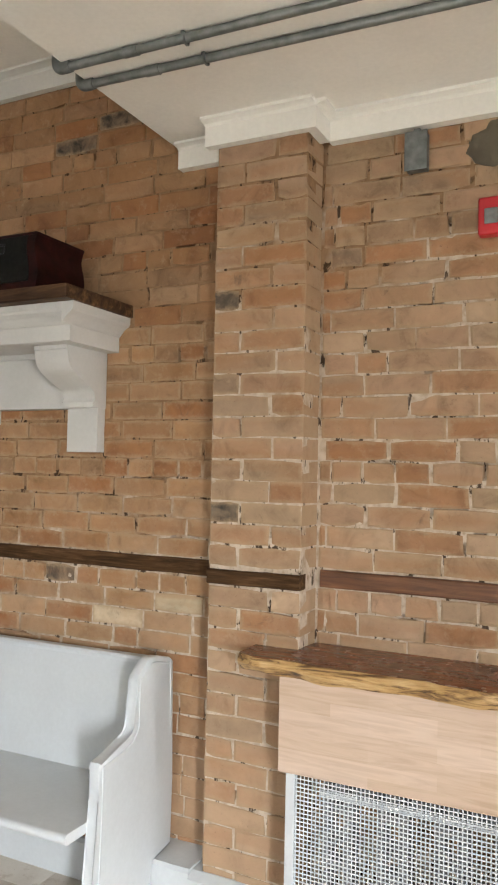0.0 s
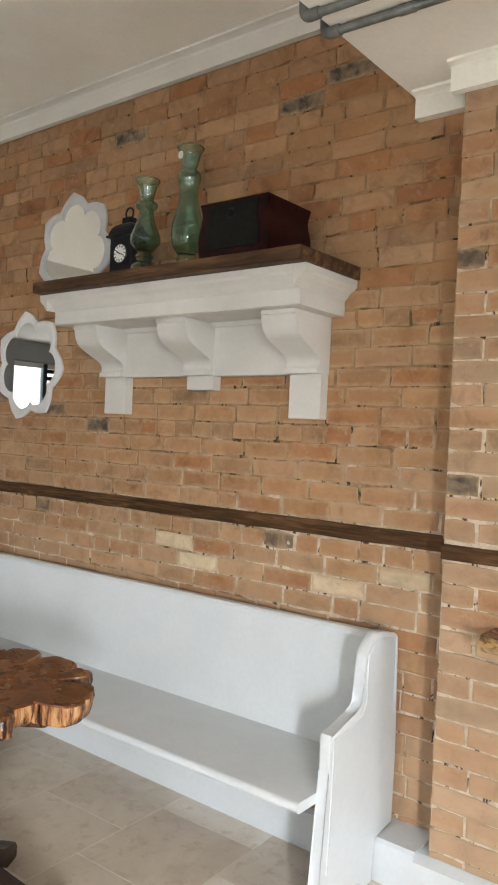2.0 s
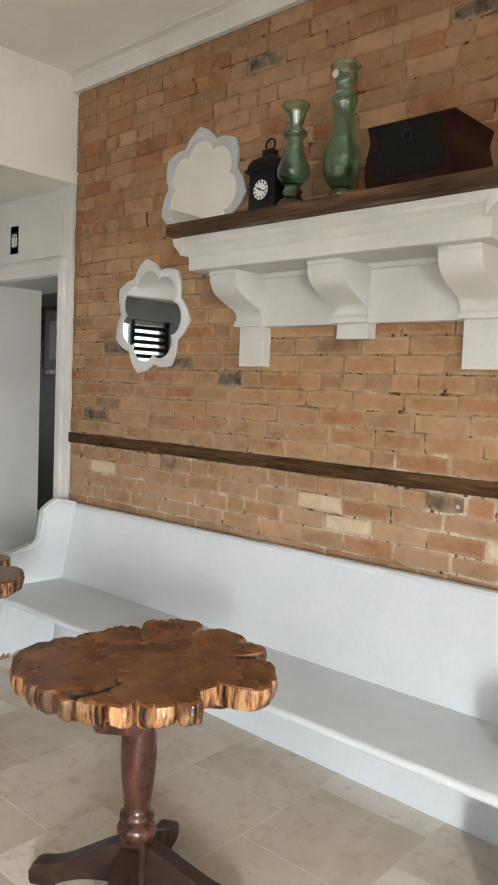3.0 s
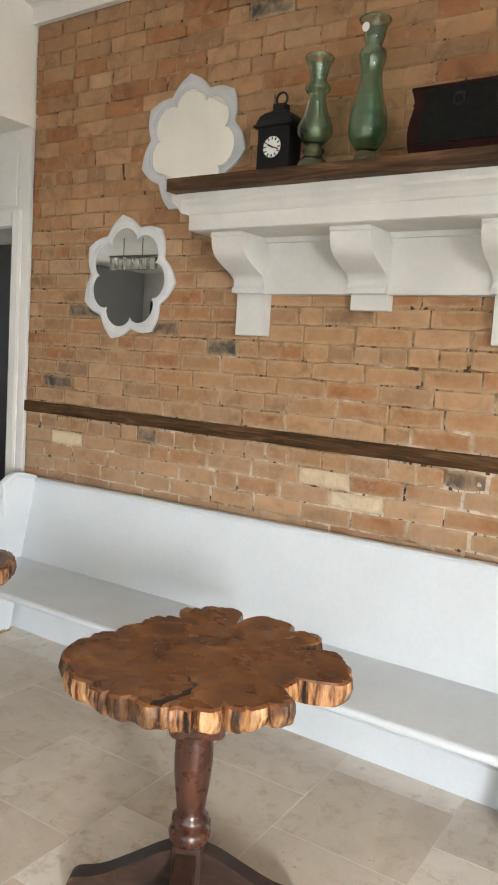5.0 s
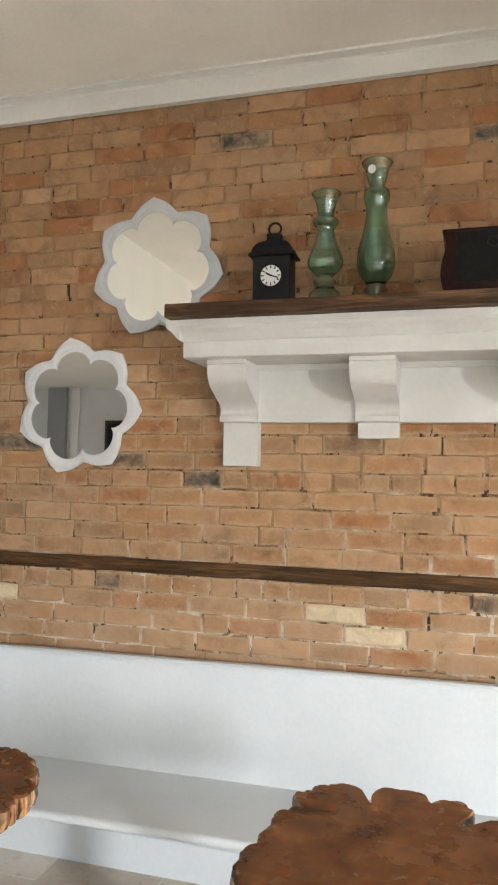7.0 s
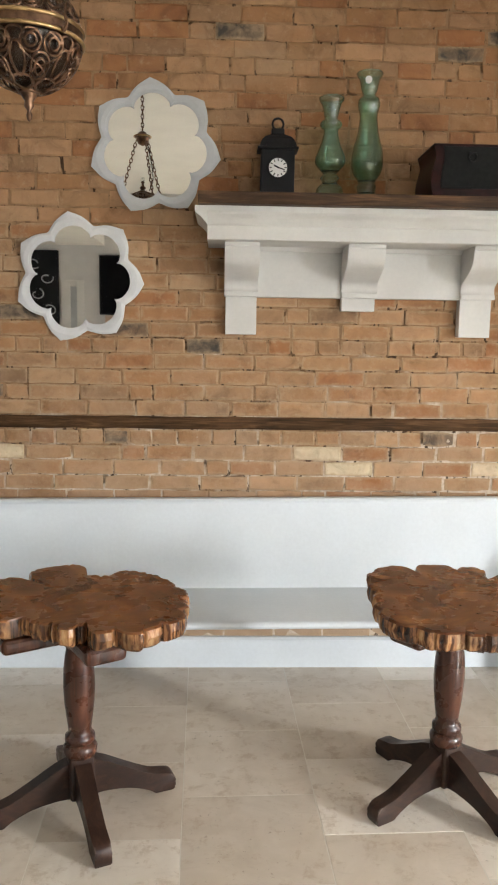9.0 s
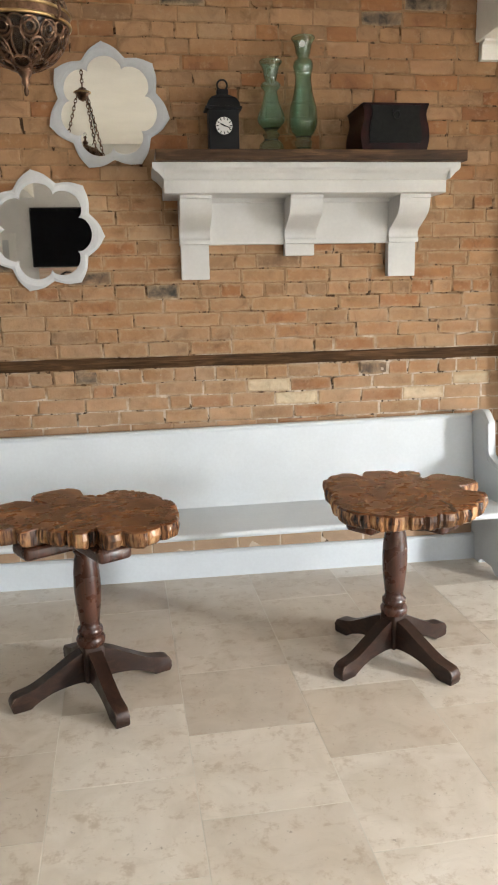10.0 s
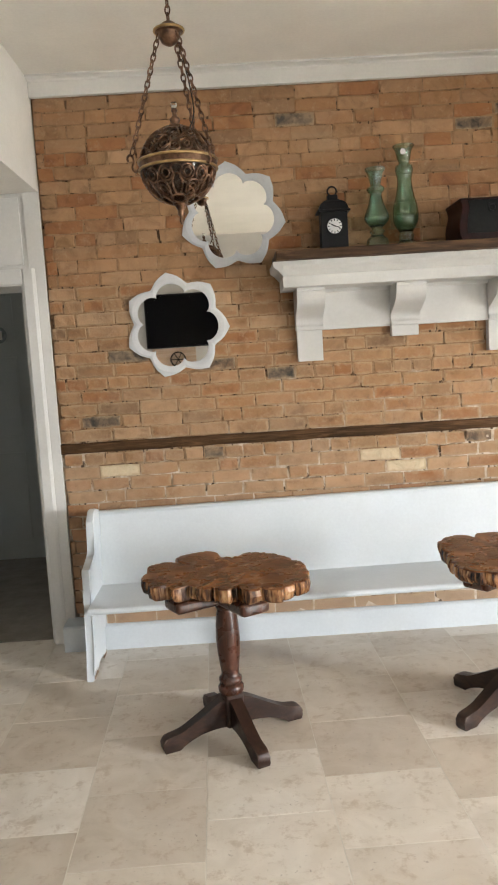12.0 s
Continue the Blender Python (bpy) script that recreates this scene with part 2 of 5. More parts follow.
_m = Mat("burl_live_edge", 0.22)
_v = _m.scaled(_m.local, (40, 40, 5))
_n = _m.noise(_v, 1.0, 6, 0.6, 0.5)
_c = _m.ramp(_n, [(0.37, (0.012, 0.007, 0.005)), (0.455, (0.08, 0.028, 0.011)), (0.52, (0.32, 0.145, 0.058)), (0.60, (0.48, 0.265, 0.12)), (0.73, (0.62, 0.42, 0.22))])
_m.colour(_m.mix(_m.ramp(_m.noise(_m.local, 7, 3), [(0.36, 0.75), (0.52, 0.0)]), _c, (0.035, 0.015, 0.008)))
_m.bump(_n, 0.6, 0.006)
burl_edge = _m.m

_m = Mat("travertine_tile", 0.42)
_rnd = _m.add("ShaderNodeObjectInfo").outputs["Random"]
_off = _m.add("ShaderNodeVectorMath", operation="ADD")
_m.put(_off.inputs[0], _m.world)
_cmb = _m.add("ShaderNodeCombineXYZ")
_m.put(_cmb.inputs[2], _m.math("MULTIPLY", _rnd, 40.0))
_m.put(_off.inputs[1], _cmb.outputs[0])
_v = _off.outputs[0]
_c = _m.ramp(_rnd, [(0.0, (0.53, 0.455, 0.372)), (0.25, (0.73, 0.67, 0.592)), (0.5, (0.60, 0.525, 0.438)), (0.75, (0.68, 0.612, 0.525)), (1.0, (0.78, 0.725, 0.652))])
_cl = _m.ramp(_m.noise(_v, 3.5, 6, 0.6, 1.0), [(0.3, (0.86, 0.83, 0.79)), (0.65, (1.06, 1.06, 1.06))])
_c = _m.mix(1.0, _c, _cl, "MULTIPLY")
_patch = _m.ramp(_m.noise(_v, 13, 9, 0.74, 0.25), [(0.53, 0.0), (0.62, 0.40), (0.78, 0.65)])
_c = _m.mix(_patch, _c, (0.40, 0.29, 0.19))
_vein = _m.ramp(_m.noise(_m.scaled(_v, (7, 22, 7)), 1.0, 6, 0.6, 1.6), [(0.60, 0.0), (0.66, 0.12), (0.72, 0.0)])
_c = _m.mix(_vein, _c, (0.33, 0.26, 0.19))
_pit = _m.ramp(_m.noise(_v, 55, 4, 0.6), [(0.30, 0.55), (0.36, 0.0)])
_c = _m.mix(_m.math("MULTIPLY", _pit, _m.ramp(_m.noise(_v, 5, 3), [(0.45, 0.0), (0.6, 1.0)])), _c, (0.22, 0.16, 0.11))
_m.colour(_c)
_m.rough(_m.ramp(_m.noise(_v, 12, 5), [(0.3, 0.30), (0.7, 0.52)]))
_m.bump(_m.noise(_v, 35, 5), 0.12, 0.002)
travertine = _m.m
grout = paint("pale_grout", (0.80, 0.75, 0.66), 0.9, 0.4, 0.1)

_m = Mat("mirror_glass", 0.015, 1.0)
_m.colour((0.90, 0.91, 0.90))
mirror_glass = _m.m

_m = Mat("green_bottle_glass", 0.10)
_m.colour((0.53, 0.77, 0.67))
_m.b.inputs["Transmission Weight"].default_value = 1.0
_m.b.inputs["IOR"].default_value = 1.2
_m.b.inputs["Coat Weight"].default_value = 1.0
_m.b.inputs["Coat Roughness"].default_value = 0.03
green_glass = _m.m

_m = Mat("window_pane_glass", 0.02)
_m.b.inputs["Transmission Weight"].default_value = 1.0
_m.colour((0.95, 0.97, 0.96))
pane_glass = _m.m

_m = Mat("aged_brass", 0.38, 0.9)
_m.colour(_m.ramp(_m.noise(_m.local, 30, 4), [(0.35, (0.070, 0.040, 0.026)), (0.7, (0.27, 0.155, 0.095))]))
_m.bump(_m.noise(_m.local, 120, 3), 0.2, 0.001)
aged_brass = _m.m
_m = Mat("bright_brass", 0.3, 0.9)
_m.colour(_m.ramp(_m.noise(_m.local, 25, 4), [(0.3, (0.30, 0.19, 0.085)), (0.7, (0.58, 0.42, 0.21))]))
bright_brass = _m.m
_m = Mat("amber_lamp_glass", 0.25)
_m.b.inputs["Transmission Weight"].default_value = 0.85
_m.colour((0.40, 0.27, 0.18))
lamp_glass = _m.m

_m = Mat("galvanised_steel", 0.45, 0.75)
_m.colour(_m.ramp(_m.noise(_m.world, 25, 4), [(0.3, (0.16, 0.175, 0.175)), (0.7, (0.28, 0.30, 0.30))]))
steel = _m.m

_m = Mat("dark_red_lacquer", 0.4)
_m.colour(_m.ramp(_m.noise(_m.local, 18, 5), [(0.3, (0.006, 0.002, 0.002)), (0.7, (0.028, 0.006, 0.005))]))
_m.bump(_m.noise(_m.local, 45, 4), 0.2, 0.002)
lacquer_red = _m.m
_m = Mat("black_leather", 0.5)
_m.colour(_m.ramp(_m.noise(_m.local, 40, 5), [(0.3, (0.003, 0.003, 0.0027)), (0.7, (0.011, 0.0115, 0.010))]))
_m.bump(_m.noise(_m.local, 90, 5), 0.4, 0.002)
leather_dark = _m.m
clock_white = paint("clock_face_enamel", (0.78, 0.77, 0.74), 0.4, 0.02, 0.03)
_m = Mat("screen_black", 0.25)
_m.b.inputs["Specular IOR Level"].default_value = 0.08
_m.colour((0.006, 0.006, 0.007))
screen_black = _m.m
_m = Mat("live_edge_shelf_timber", 0.3)
_n = _m.noise(_m.scaled(_m.local, (5, 30, 40)), 1.0, 7, 0.65, 1.4)
_m.colour(_m.ramp(_n, [(0.34, (0.035, 0.016, 0.008)), (0.43, (0.22, 0.12, 0.048)), (0.52, (0.48, 0.30, 0.12)), (0.72, (0.66, 0.47, 0.24))]))
_m.bump(_n, 0.3, 0.004)
shelf_edge = _m.m
shelf_top = wood("red_gum_shelf_top", (0.10, 0.035, 0.018), (0.22, 0.085, 0.045), (0.36, 0.17, 0.09), 0.22, (4, 40, 40), 0.05)

for _mat in (black_paint, leather_dark, lacquer_red):
    _mat.node_tree.nodes["Principled BSDF"].inputs["Specular IOR Level"].default_value = 0.12


# ---- mesh helpers ----
def link_mesh(name, verts, faces, material, parent=None, label="", smooth=False):
    me = bpy.data.meshes.new(name)
    me.from_pydata([tuple(v) for v in verts], [], faces)
    me.materials.append(material)
    if smooth:
        for p in me.polygons:
            p.use_smooth = True
    ob = new(name, me)
    ob.parent = parent
    if label:
        ob["label"] = label
    return ob


def part(name, bm, material, parent=None, label="", smooth=None):
    """One mesh object out of a bmesh, under a thing or a part. smooth: the angle under which edges are smoothed."""
    bmesh.ops.recalc_face_normals(bm, faces=bm.faces[:])
    if smooth:
        for f in bm.faces:
            f.smooth = True
        for e in bm.edges:
            if len(e.link_faces) == 2 and e.calc_face_angle(0) > radians(smooth):
                e.smooth = False
    me = bpy.data.meshes.new(name)
    bm.to_mesh(me)
    bm.free()
    me.materials.append(material)
    ob = new(name, me)
    ob.parent = parent
    if label:
        ob["label"] = label
    return ob


def thing(name, place, label, category, group="", kind="", turn=0.0):
    ob = new(name)
    ob.matrix_world = pose(*place, 0, 0, turn)
    return tagged(ob, label, category, group, kind)


def add_box(bm, lo, hi, bevel=0.0, segments=2, m=None):
    made = bmesh.ops.create_cube(bm, size=1.0)
    vs = made["verts"]
    for v in vs:
        v.co = Vector([(l + h) / 2 + c * (h - l) for c, l, h in zip(v.co, lo, hi)])
    if bevel:
        es = list({e for v in vs for e in v.link_edges})
        res = bmesh.ops.bevel(bm, geom=es, offset=bevel, segments=segments, affect="EDGES", profile=0.6)
        vs = list({v for f in res["faces"] for v in f.verts} | {v for v in vs if v.is_valid})
    if m is not None:
        bmesh.ops.transform(bm, matrix=m, verts=vs)
    return vs


def box(lo, hi, bevel=0.0, segments=2):
    bm = bmesh.new()
    add_box(bm, lo, hi, bevel, segments)
    return bm


def add_prism(bm, outline, a, b, axis="x", bevel=0.0):
    """A flat outline drawn out along an axis. For x the outline is (y, z), for y (x, z), for z (x, y)."""
    put = {"x": lambda p, d: (d, p[0], p[1]), "y": lambda p, d: (p[0], d, p[1]), "z": lambda p, d: (p[0], p[1], d)}[axis]
    lower = [bm.verts.new(put(p, a)) for p in outline]
    upper = [bm.verts.new(put(p, b)) for p in outline]
    n = len(outline)
    caps = [bm.faces.new(lower), bm.faces.new(upper[::-1])]
    for i in range(n):
        bm.faces.new((lower[i], upper[i], upper[(i + 1) % n], lower[(i + 1) % n]))
    if bevel:
        es = list({e for f in caps for e in f.edges})
        bmesh.ops.bevel(bm, geom=es, offset=bevel, segments=2, affect="EDGES", profile=0.6)
    return bm


def prism(outline, a, b, axis="x", bevel=0.0):
    return add_prism(bmesh.new(), outline, a, b, axis, bevel)


def add_lathe(bm, profile, n=28, centre=(0, 0)):
    """Turned round z. profile: (radius, z) from foot to top."""
    rings = []
    for r, z in profile:
        if r < 1e-5:
            rings.append([bm.verts.new((centre[0], centre[1], z))])
        else:
            rings.append([bm.verts.new((centre[0] + r * math.cos(2 * math.pi * i / n), centre[1] + r * math.sin(2 * math.pi * i / n), z)) for i in range(n)])
    for lo, hi in zip(rings, rings[1:]):
        for i in range(n):
            j = (i + 1) % n
            f = [lo[i % len(lo)], lo[j % len(lo)], hi[j % len(hi)], hi[i % len(hi)]]
            f = [v for k, v in enumerate(f) if v not in f[:k]]
            if len(f) > 2:
                bm.faces.new(f)
    for ring, flip in ((rings[0], True), (rings[-1], False)):
        if len(ring) > 2:
            bm.faces.new(ring[::-1] if flip else ring)
    return bm


def lathe(profile, n=28):
    return add_lathe(bmesh.new(), profile, n)


def smooth_line(points, steps=6):
    """A rounded line through points, by Catmull-Rom."""
    out = []
    pts = [Vector(p) for p in points]
    ext = [pts[0]] + pts + [pts[-1]]
    for i in range(1, len(ext) - 2):
        a, b, c, d = ext[i - 1:i + 3]
        for k in range(steps):
            t = k / steps
            out.append(0.5 * ((2 * b) + (c - a) * t + (2 * a - 5 * b + 4 * c - d) * t * t + (3 * b - a - 3 * c + d) * t ** 3))
    out.append(pts[-1])
    return out


def add_tube(bm, points, radius, n=8, closed=False):
    pts = [Vector(p) for p in points]
    rings = []
    for i, p in enumerate(pts):
        a = pts[i - 1] if (i or closed) else p
        b = pts[(i + 1) % len(pts)] if (i + 1 < len(pts) or closed) else p
        d = (b - a).normalized()
        side = d.cross(Vector((0.13, 0.31, 0.94)))
        if side.length < 0.05:
            side = d.cross(Vector((1, 0, 0)))
        side.normalize()
        up = side.cross(d)
        rings.append([bm.verts.new(p + radius * (math.cos(2 * math.pi * k / n) * side + math.sin(2 * math.pi * k / n) * up)) for k in range(n)])
    pairs = list(zip(rings, rings[1:])) + ([(rings[-1], rings[0])] if closed else [])
    for lo, hi in pairs:
        for k in range(n):
            bm.faces.new((lo[k], lo[(k + 1) % n], hi[(k + 1) % n], hi[k]))
    if not closed:
        bm.faces.new(rings[0][::-1])
        bm.faces.new(rings[-1])
    return bm


def structure(ob, label, category):
    return tagged(ob, label, category, kind="structure")


# ---- the plan ----
WALL_Y = 2.735            # face of the brick wall
WEST, EAST = -4.77, -1.61  # edges of the two lowered ceilings
CEIL, LOW_W, LOW_E = 3.42, 2.78, 2.93
BACK, FAR_W, FAR_E = -3.2, -9.3, 4.5
PIL_L, PIL_R, PIL_Y = -1.352, -0.978, 2.59

structure(part("ground", box((-60, -60, -0.30), (60, 60, -0.20)), grout), "pale ground outside the building", "ground")
structure(part("floor", box((FAR_W - 0.2, BACK - 0.2, -0.15), (FAR_E + 0.2, 5.3, -0.0009)), grout), "travertine tiled floor with pale grout", "floor")
structure(part("ceiling", box((WEST, BACK, CEIL), (EAST, WALL_Y + 0.05, CEIL + 0.12)), ceiling_paint), "smooth cream painted ceiling", "ceiling")
structure(part("ceiling_lowered_east", box((EAST, BACK - 0.1, LOW_E), (FAR_E + 0.1, WALL_Y + 0.05, CEIL + 0.12)), ceiling_paint), "lowered cream ceiling over the heater bay", "ceiling")
structure(part("ceiling_lowered_west", box((FAR_W - 0.1, BACK - 0.1, LOW_W), (WEST, WALL_Y + 0.05, CEIL + 0.12)), ceiling_paint), "lowered white ceiling before the passage door", "ceiling")
structure(part("ceiling_passage", box((FAR_W, 3.15, 2.6), (WEST + 0.1, 5.2, 2.7)), ceiling_paint), "white ceiling of the passage", "ceiling")


def wall_with_hole(name, lo, hi, hole, along, material, label):
    """A wall with thickness and one opening through it. along: 'x' or 'y'; hole: (from, to, foot, head)."""
    i = 0 if along == "x" else 1
    bm = bmesh.new()
    a, b, foot, head = hole
    for u0, u1, z0, z1 in ((lo[i], a, lo[2], hi[2]), (b, hi[i], lo[2], hi[2]), (a, b, lo[2], foot), (a, b, head, hi[2])):
        if u1 - u0 > 1e-4 and z1 - z0 > 1e-4:
            p, q = list(lo), list(hi)
            p[i], q[i], p[2], q[2] = u0, u1, z0, z1
            add_box(bm, p, q)
    return structure(part(name, bm, material), label, "wall")


DOOR = (-5.80, -4.905, 0.0, 2.24)
wall_with_hole("wall_north_west", (FAR_W, WALL_Y, -0.1), (WEST - 0.09, 3.15, LOW_W + 0.1), DOOR, "x", wall_paint, "white painted wall with a doorway to a passage")
wall_with_hole("wall_east_north", (FAR_E, 0.2, -0.1), (FAR_E + 0.25, 3.1, CEIL), (0.80, 1.70, 0.0, 2.2), "y", grey_wall, "grey wall with a glazed door")
wall_with_hole("wall_east", (FAR_E, BACK - 0.1, -0.1), (FAR_E + 0.25, 0.2, CEIL), (-1.75, -0.55, 0.55, 2.35), "y", grey_wall, "grey wall with a tall window")
wall_with_hole("wall_south", (FAR_W, BACK - 0.25, -0.1), (1.7, BACK, CEIL), (-2.6, 0.8, 0.7, 2.6), "x", pale_wall, "grey wall with a wide shop window")
wall_with_hole("wall_south_east", (1.7, BACK - 0.25, -0.1), (FAR_E, BACK, CEIL), (2.75, 3.95, 0.7, 2.45), "x", pale_wall, "grey wall with a tall window beside the corner")
# the opening in this end wall is invented, for the passage fill lamp
wall_with_hole("wall_west_passage", (FAR_W - 0.25, 2.9, -0.1), (FAR_W, 5.2, CEIL), (3.5, 4.6, 0.9, 2.2), "y", wall_paint, "off-white wall at the end of the passage")
wall_with_hole("wall_west", (FAR_W - 0.25, BACK - 0.1, -0.1), (FAR_W, 2.9, CEIL), (-2.0, -0.8, 0.9, 2.5), "y", grey_wall, "grey wall with a shuttered window")
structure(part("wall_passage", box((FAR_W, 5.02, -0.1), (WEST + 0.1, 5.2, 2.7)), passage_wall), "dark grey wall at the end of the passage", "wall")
structure(part("wall_passage_side", box((WEST, 3.15, -0.1), (WEST + 0.1, 5.02, 2.7)), wall_paint), "white side wall of the passage", "wall")

# brick wall core; the bricks come last


def mortar_bed(bm, x0, x1, z0, z1, y, step=0.013):
    """An uneven sheet of mortar: smeared flush in places, raked out deep in others."""
    nx, nz = int((x1 - x0) / step), int((z1 - z0) / step)
    rows = []
    for j in range(nz + 1):
        row = []
        for i in range(nx + 1):
            x, z = x0 + (x1 - x0) * i / nx, z0 + (z1 - z0) * j / nz
            d = 0.0030 + 0.0016 * noise.noise((x * 5, 1.7, z * 9)) + 0.0016 * noise.noise((x * 21, 4.2, z * 34))
            if noise.noise((x * 6, 9.1, z * 15)) + 0.5 * noise.noise((x * 23, 3.1, z * 23)) > 0.46:
                d += 0.016
            if x < WEST + 0.022 + 0.05 * max(0.0, noise.noise((2.2, 6.3, z * 6))):
                d += 0.024
            row.append(bm.verts.new((x, y + max(0.0008, d), z)))
        rows.append(row)
    for p, q in zip(rows, rows[1:]):
        for i in range(nx):
            bm.faces.new((p[i], p[i + 1], q[i + 1], q[i]))
    return bm


_bed = mortar_bed(box((WEST - 0.09, WALL_Y + 0.03, -0.1), (FAR_E, 3.15, CEIL)), WEST + 0.004, PIL_L + 0.02, 0.05, 3.36, WALL_Y)
mortar_bed(_bed, PIL_R - 0.02, 0.40, 0.05, LOW_E, WALL_Y)
wall_north = structure(part("wall_north", _bed, mortar), "old exposed wall of tan clay bricks in lime mortar", "brick wall")
_bed = mortar_bed(box((PIL_L + 0.006, PIL_Y + 0.012, -0.1), (PIL_R - 0.006, WALL_Y + 0.02, LOW_E)), PIL_L + 0.005, PIL_R - 0.005, 0.05, LOW_E, PIL_Y)
pilaster = structure(part("pilaster", _bed, mortar), "brick pilaster of tan clay bricks with a white foot", "pilaster")


def window(name, along, fixed, a, b, foot, head, inner, label):
    """A timber window: frame, a mullion, sill and panes in an opening."""
    w = thing(name, (0, 0, 0), label, "window", kind="structure")
    depth = 0.06

    def bar(n, u0, u1, z0, z1, d0=0.0, d1=depth, mat=white_trim):
        lo, hi = ((u0, fixed + d0, z0), (u1, fixed + d1, z1)) if along == "x" else ((fixed + d0, u0, z0), (fixed + d1, u1, z1))
        return part(n, box(lo, hi, 0.004), mat, w)

    bar("stile", a, a + 0.06, foot, head)
    bar("stile", b - 0.06, b, foot, head)
    bar("top_rail", a + 0.06, b - 0.06, head - 0.07, head)
    bar("bottom_rail", a + 0.06, b - 0.06, foot, foot + 0.09)
    mid = (a + b) / 2
    bar("mullion", mid - 0.025, mid + 0.025, foot + 0.09, head - 0.07)
    bar("window_sill", a - 0.05, b + 0.05, foot - 0.03, foot, min(0, inner), max(0, inner))
    for u0, u1 in ((a + 0.06, mid - 0.025), (mid + 0.025, b - 0.06)):
        p = bar("pane", u0, u1, foot + 0.09, head - 0.07, 0.027, 0.033, pane_glass)
        p.visible_shadow = False
    return w


window("window_1", "y", FAR_E + 0.15, -1.75, -0.55, 0.55, 2.35, -0.2, "tall white timber window in the side wall")
window("glazed_door_1", "y", FAR_E + 0.15, 0.80, 1.70, 0.0, 2.2, -0.15, "white timber glazed door to the street")
window("window_2", "x", BACK - 0.2, -2.6, 0.8, 0.7, 2.6, 0.26, "wide white timber shop window")
window("window_5", "x", BACK - 0.2, 2.75, 3.95, 0.7, 2.45, 0.26, "tall white timber window beside the corner")
window("window_3", "y", FAR_W - 0.2, -2.0, -0.8, 0.9, 2.5, 0.26, "white timber window at the far end")

# invented window, out of view, round the passage fill lamp
window("added_window_passage", "y", FAR_W - 0.2, 3.5, 4.6, 0.9, 2.2, 0.26, "unseen white timber window added to light the passage")


# cornices
def run(name, profile, a, b, axis, mat, label, category="cornice"):
    return structure(part(name, prism(profile, a, b, axis), mat), label, category)


def cornice_profile(face, out, foot, top, d=0.032, lip=0.085):
    """(across, z) of a plain cornice: a fascia and a lip against the ceiling. out: -1 or 1, the way off the wall."""
    f = lambda o, z: (face + out * o, z)
    return [f(0, foot), f(d, foot), f(d, top - 0.024), f(d + 0.010, top - 0.016), f(lip, top - 0.011), f(lip, top), f(0, top)]


run("cornice", cornice_profile(WALL_Y, -1, 3.312, CEIL), WEST + 0.001, EAST - 0.001, "x", white_trim, "white painted timber cornice along the brick wall")
LOWC = LOW_E - 0.098
run("cornice_bay_west", cornice_profile(WALL_Y, -1, LOWC, LOW_E, 0.04, 0.075), EAST + 0.02, PIL_L - 0.035, "x", ceiling_paint, "short white cornice beside the pilaster")
run("cornice_pilaster", cornice_profile(PIL_Y, -1, LOWC, LOW_E, 0.035, 0.075), PIL_L - 0.035, PIL_R + 0.035, "x", ceiling_paint, "white cornice round the pilaster head")
run("cornice_return", cornice_profile(PIL_R, 1, LOWC - 0.002, LOW_E, 0.038, 0.072), PIL_Y - 0.037, WALL_Y - 0.04, "y", ceiling_paint, "white cornice return on the pilaster")
run("cornice_bay_east", cornice_profile(WALL_Y, -1, LOWC, LOW_E, 0.04, 0.08), PIL_R + 0.035, FAR_E, "x", ceiling_paint, "white painted cornice over the heater bay")

# skirting
BASE_Y = 2.555
run("baseboard", [(WALL_Y + 0.004, 0), (BASE_Y, 0), (BASE_Y, 0.145), (BASE_Y + 0.012, 0.157), (WALL_Y + 0.004, 0.160)], WEST - 0.04, PIL_L - 0.0355, "x", white_gloss, "white painted skirting under the pew", "baseboard")
run("baseboard_pilaster", [(WALL_Y - 0.01, 0), (PIL_Y - 0.042, 0), (PIL_Y - 0.042, 0.13), (PIL_Y - 0.005, 0.15), (WALL_Y - 0.01, 0.15)], PIL_L - 0.035, PIL_R + 0.035, "x", white_gloss, "white painted foot round the pilaster", "baseboard")
run("baseboard_bay", [(WALL_Y + 0.004, 0), (2.70, 0), (2.70, 0.14), (WALL_Y + 0.004, 0.15)], PIL_R + 0.036, FAR_E, "x", white_gloss, "white painted skirting in the heater bay", "baseboard")


# rails let into the brickwork
def rail(name, lo, hi, mat, label):
    bm = bmesh.new()
    n = max(3, int((hi[0] - lo[0]) / 0.12))
    rnd = random.Random(7)
    rings = []
    for i in range(n + 1):
        x = lo[0] + (hi[0] - lo[0]) * i / n
        d, e = rnd.uniform(-0.003, 0.003), rnd.uniform(-0.0025, 0.0025)
        rings.append([bm.verts.new(c) for c in ((x, hi[1], lo[2]), (x, lo[1] + d + 0.004, lo[2] + e), (x, lo[1] + d, lo[2] + e + 0.005), (x, lo[1] + d, hi[2] + e - 0.005), (x, lo[1] + d + 0.004, hi[2] + e), (x, hi[1], hi[2]))])
    for p, q in zip(rings, rings[1:]):
        for k in range(6):
            bm.faces.new((p[k], p[(k + 1) % 6], q[(k + 1) % 6], q[k]))
    bm.faces.new(rings[0])
    bm.faces.new(rings[-1][::-1])
    return structure(part(name, bm, mat), label, "rail")


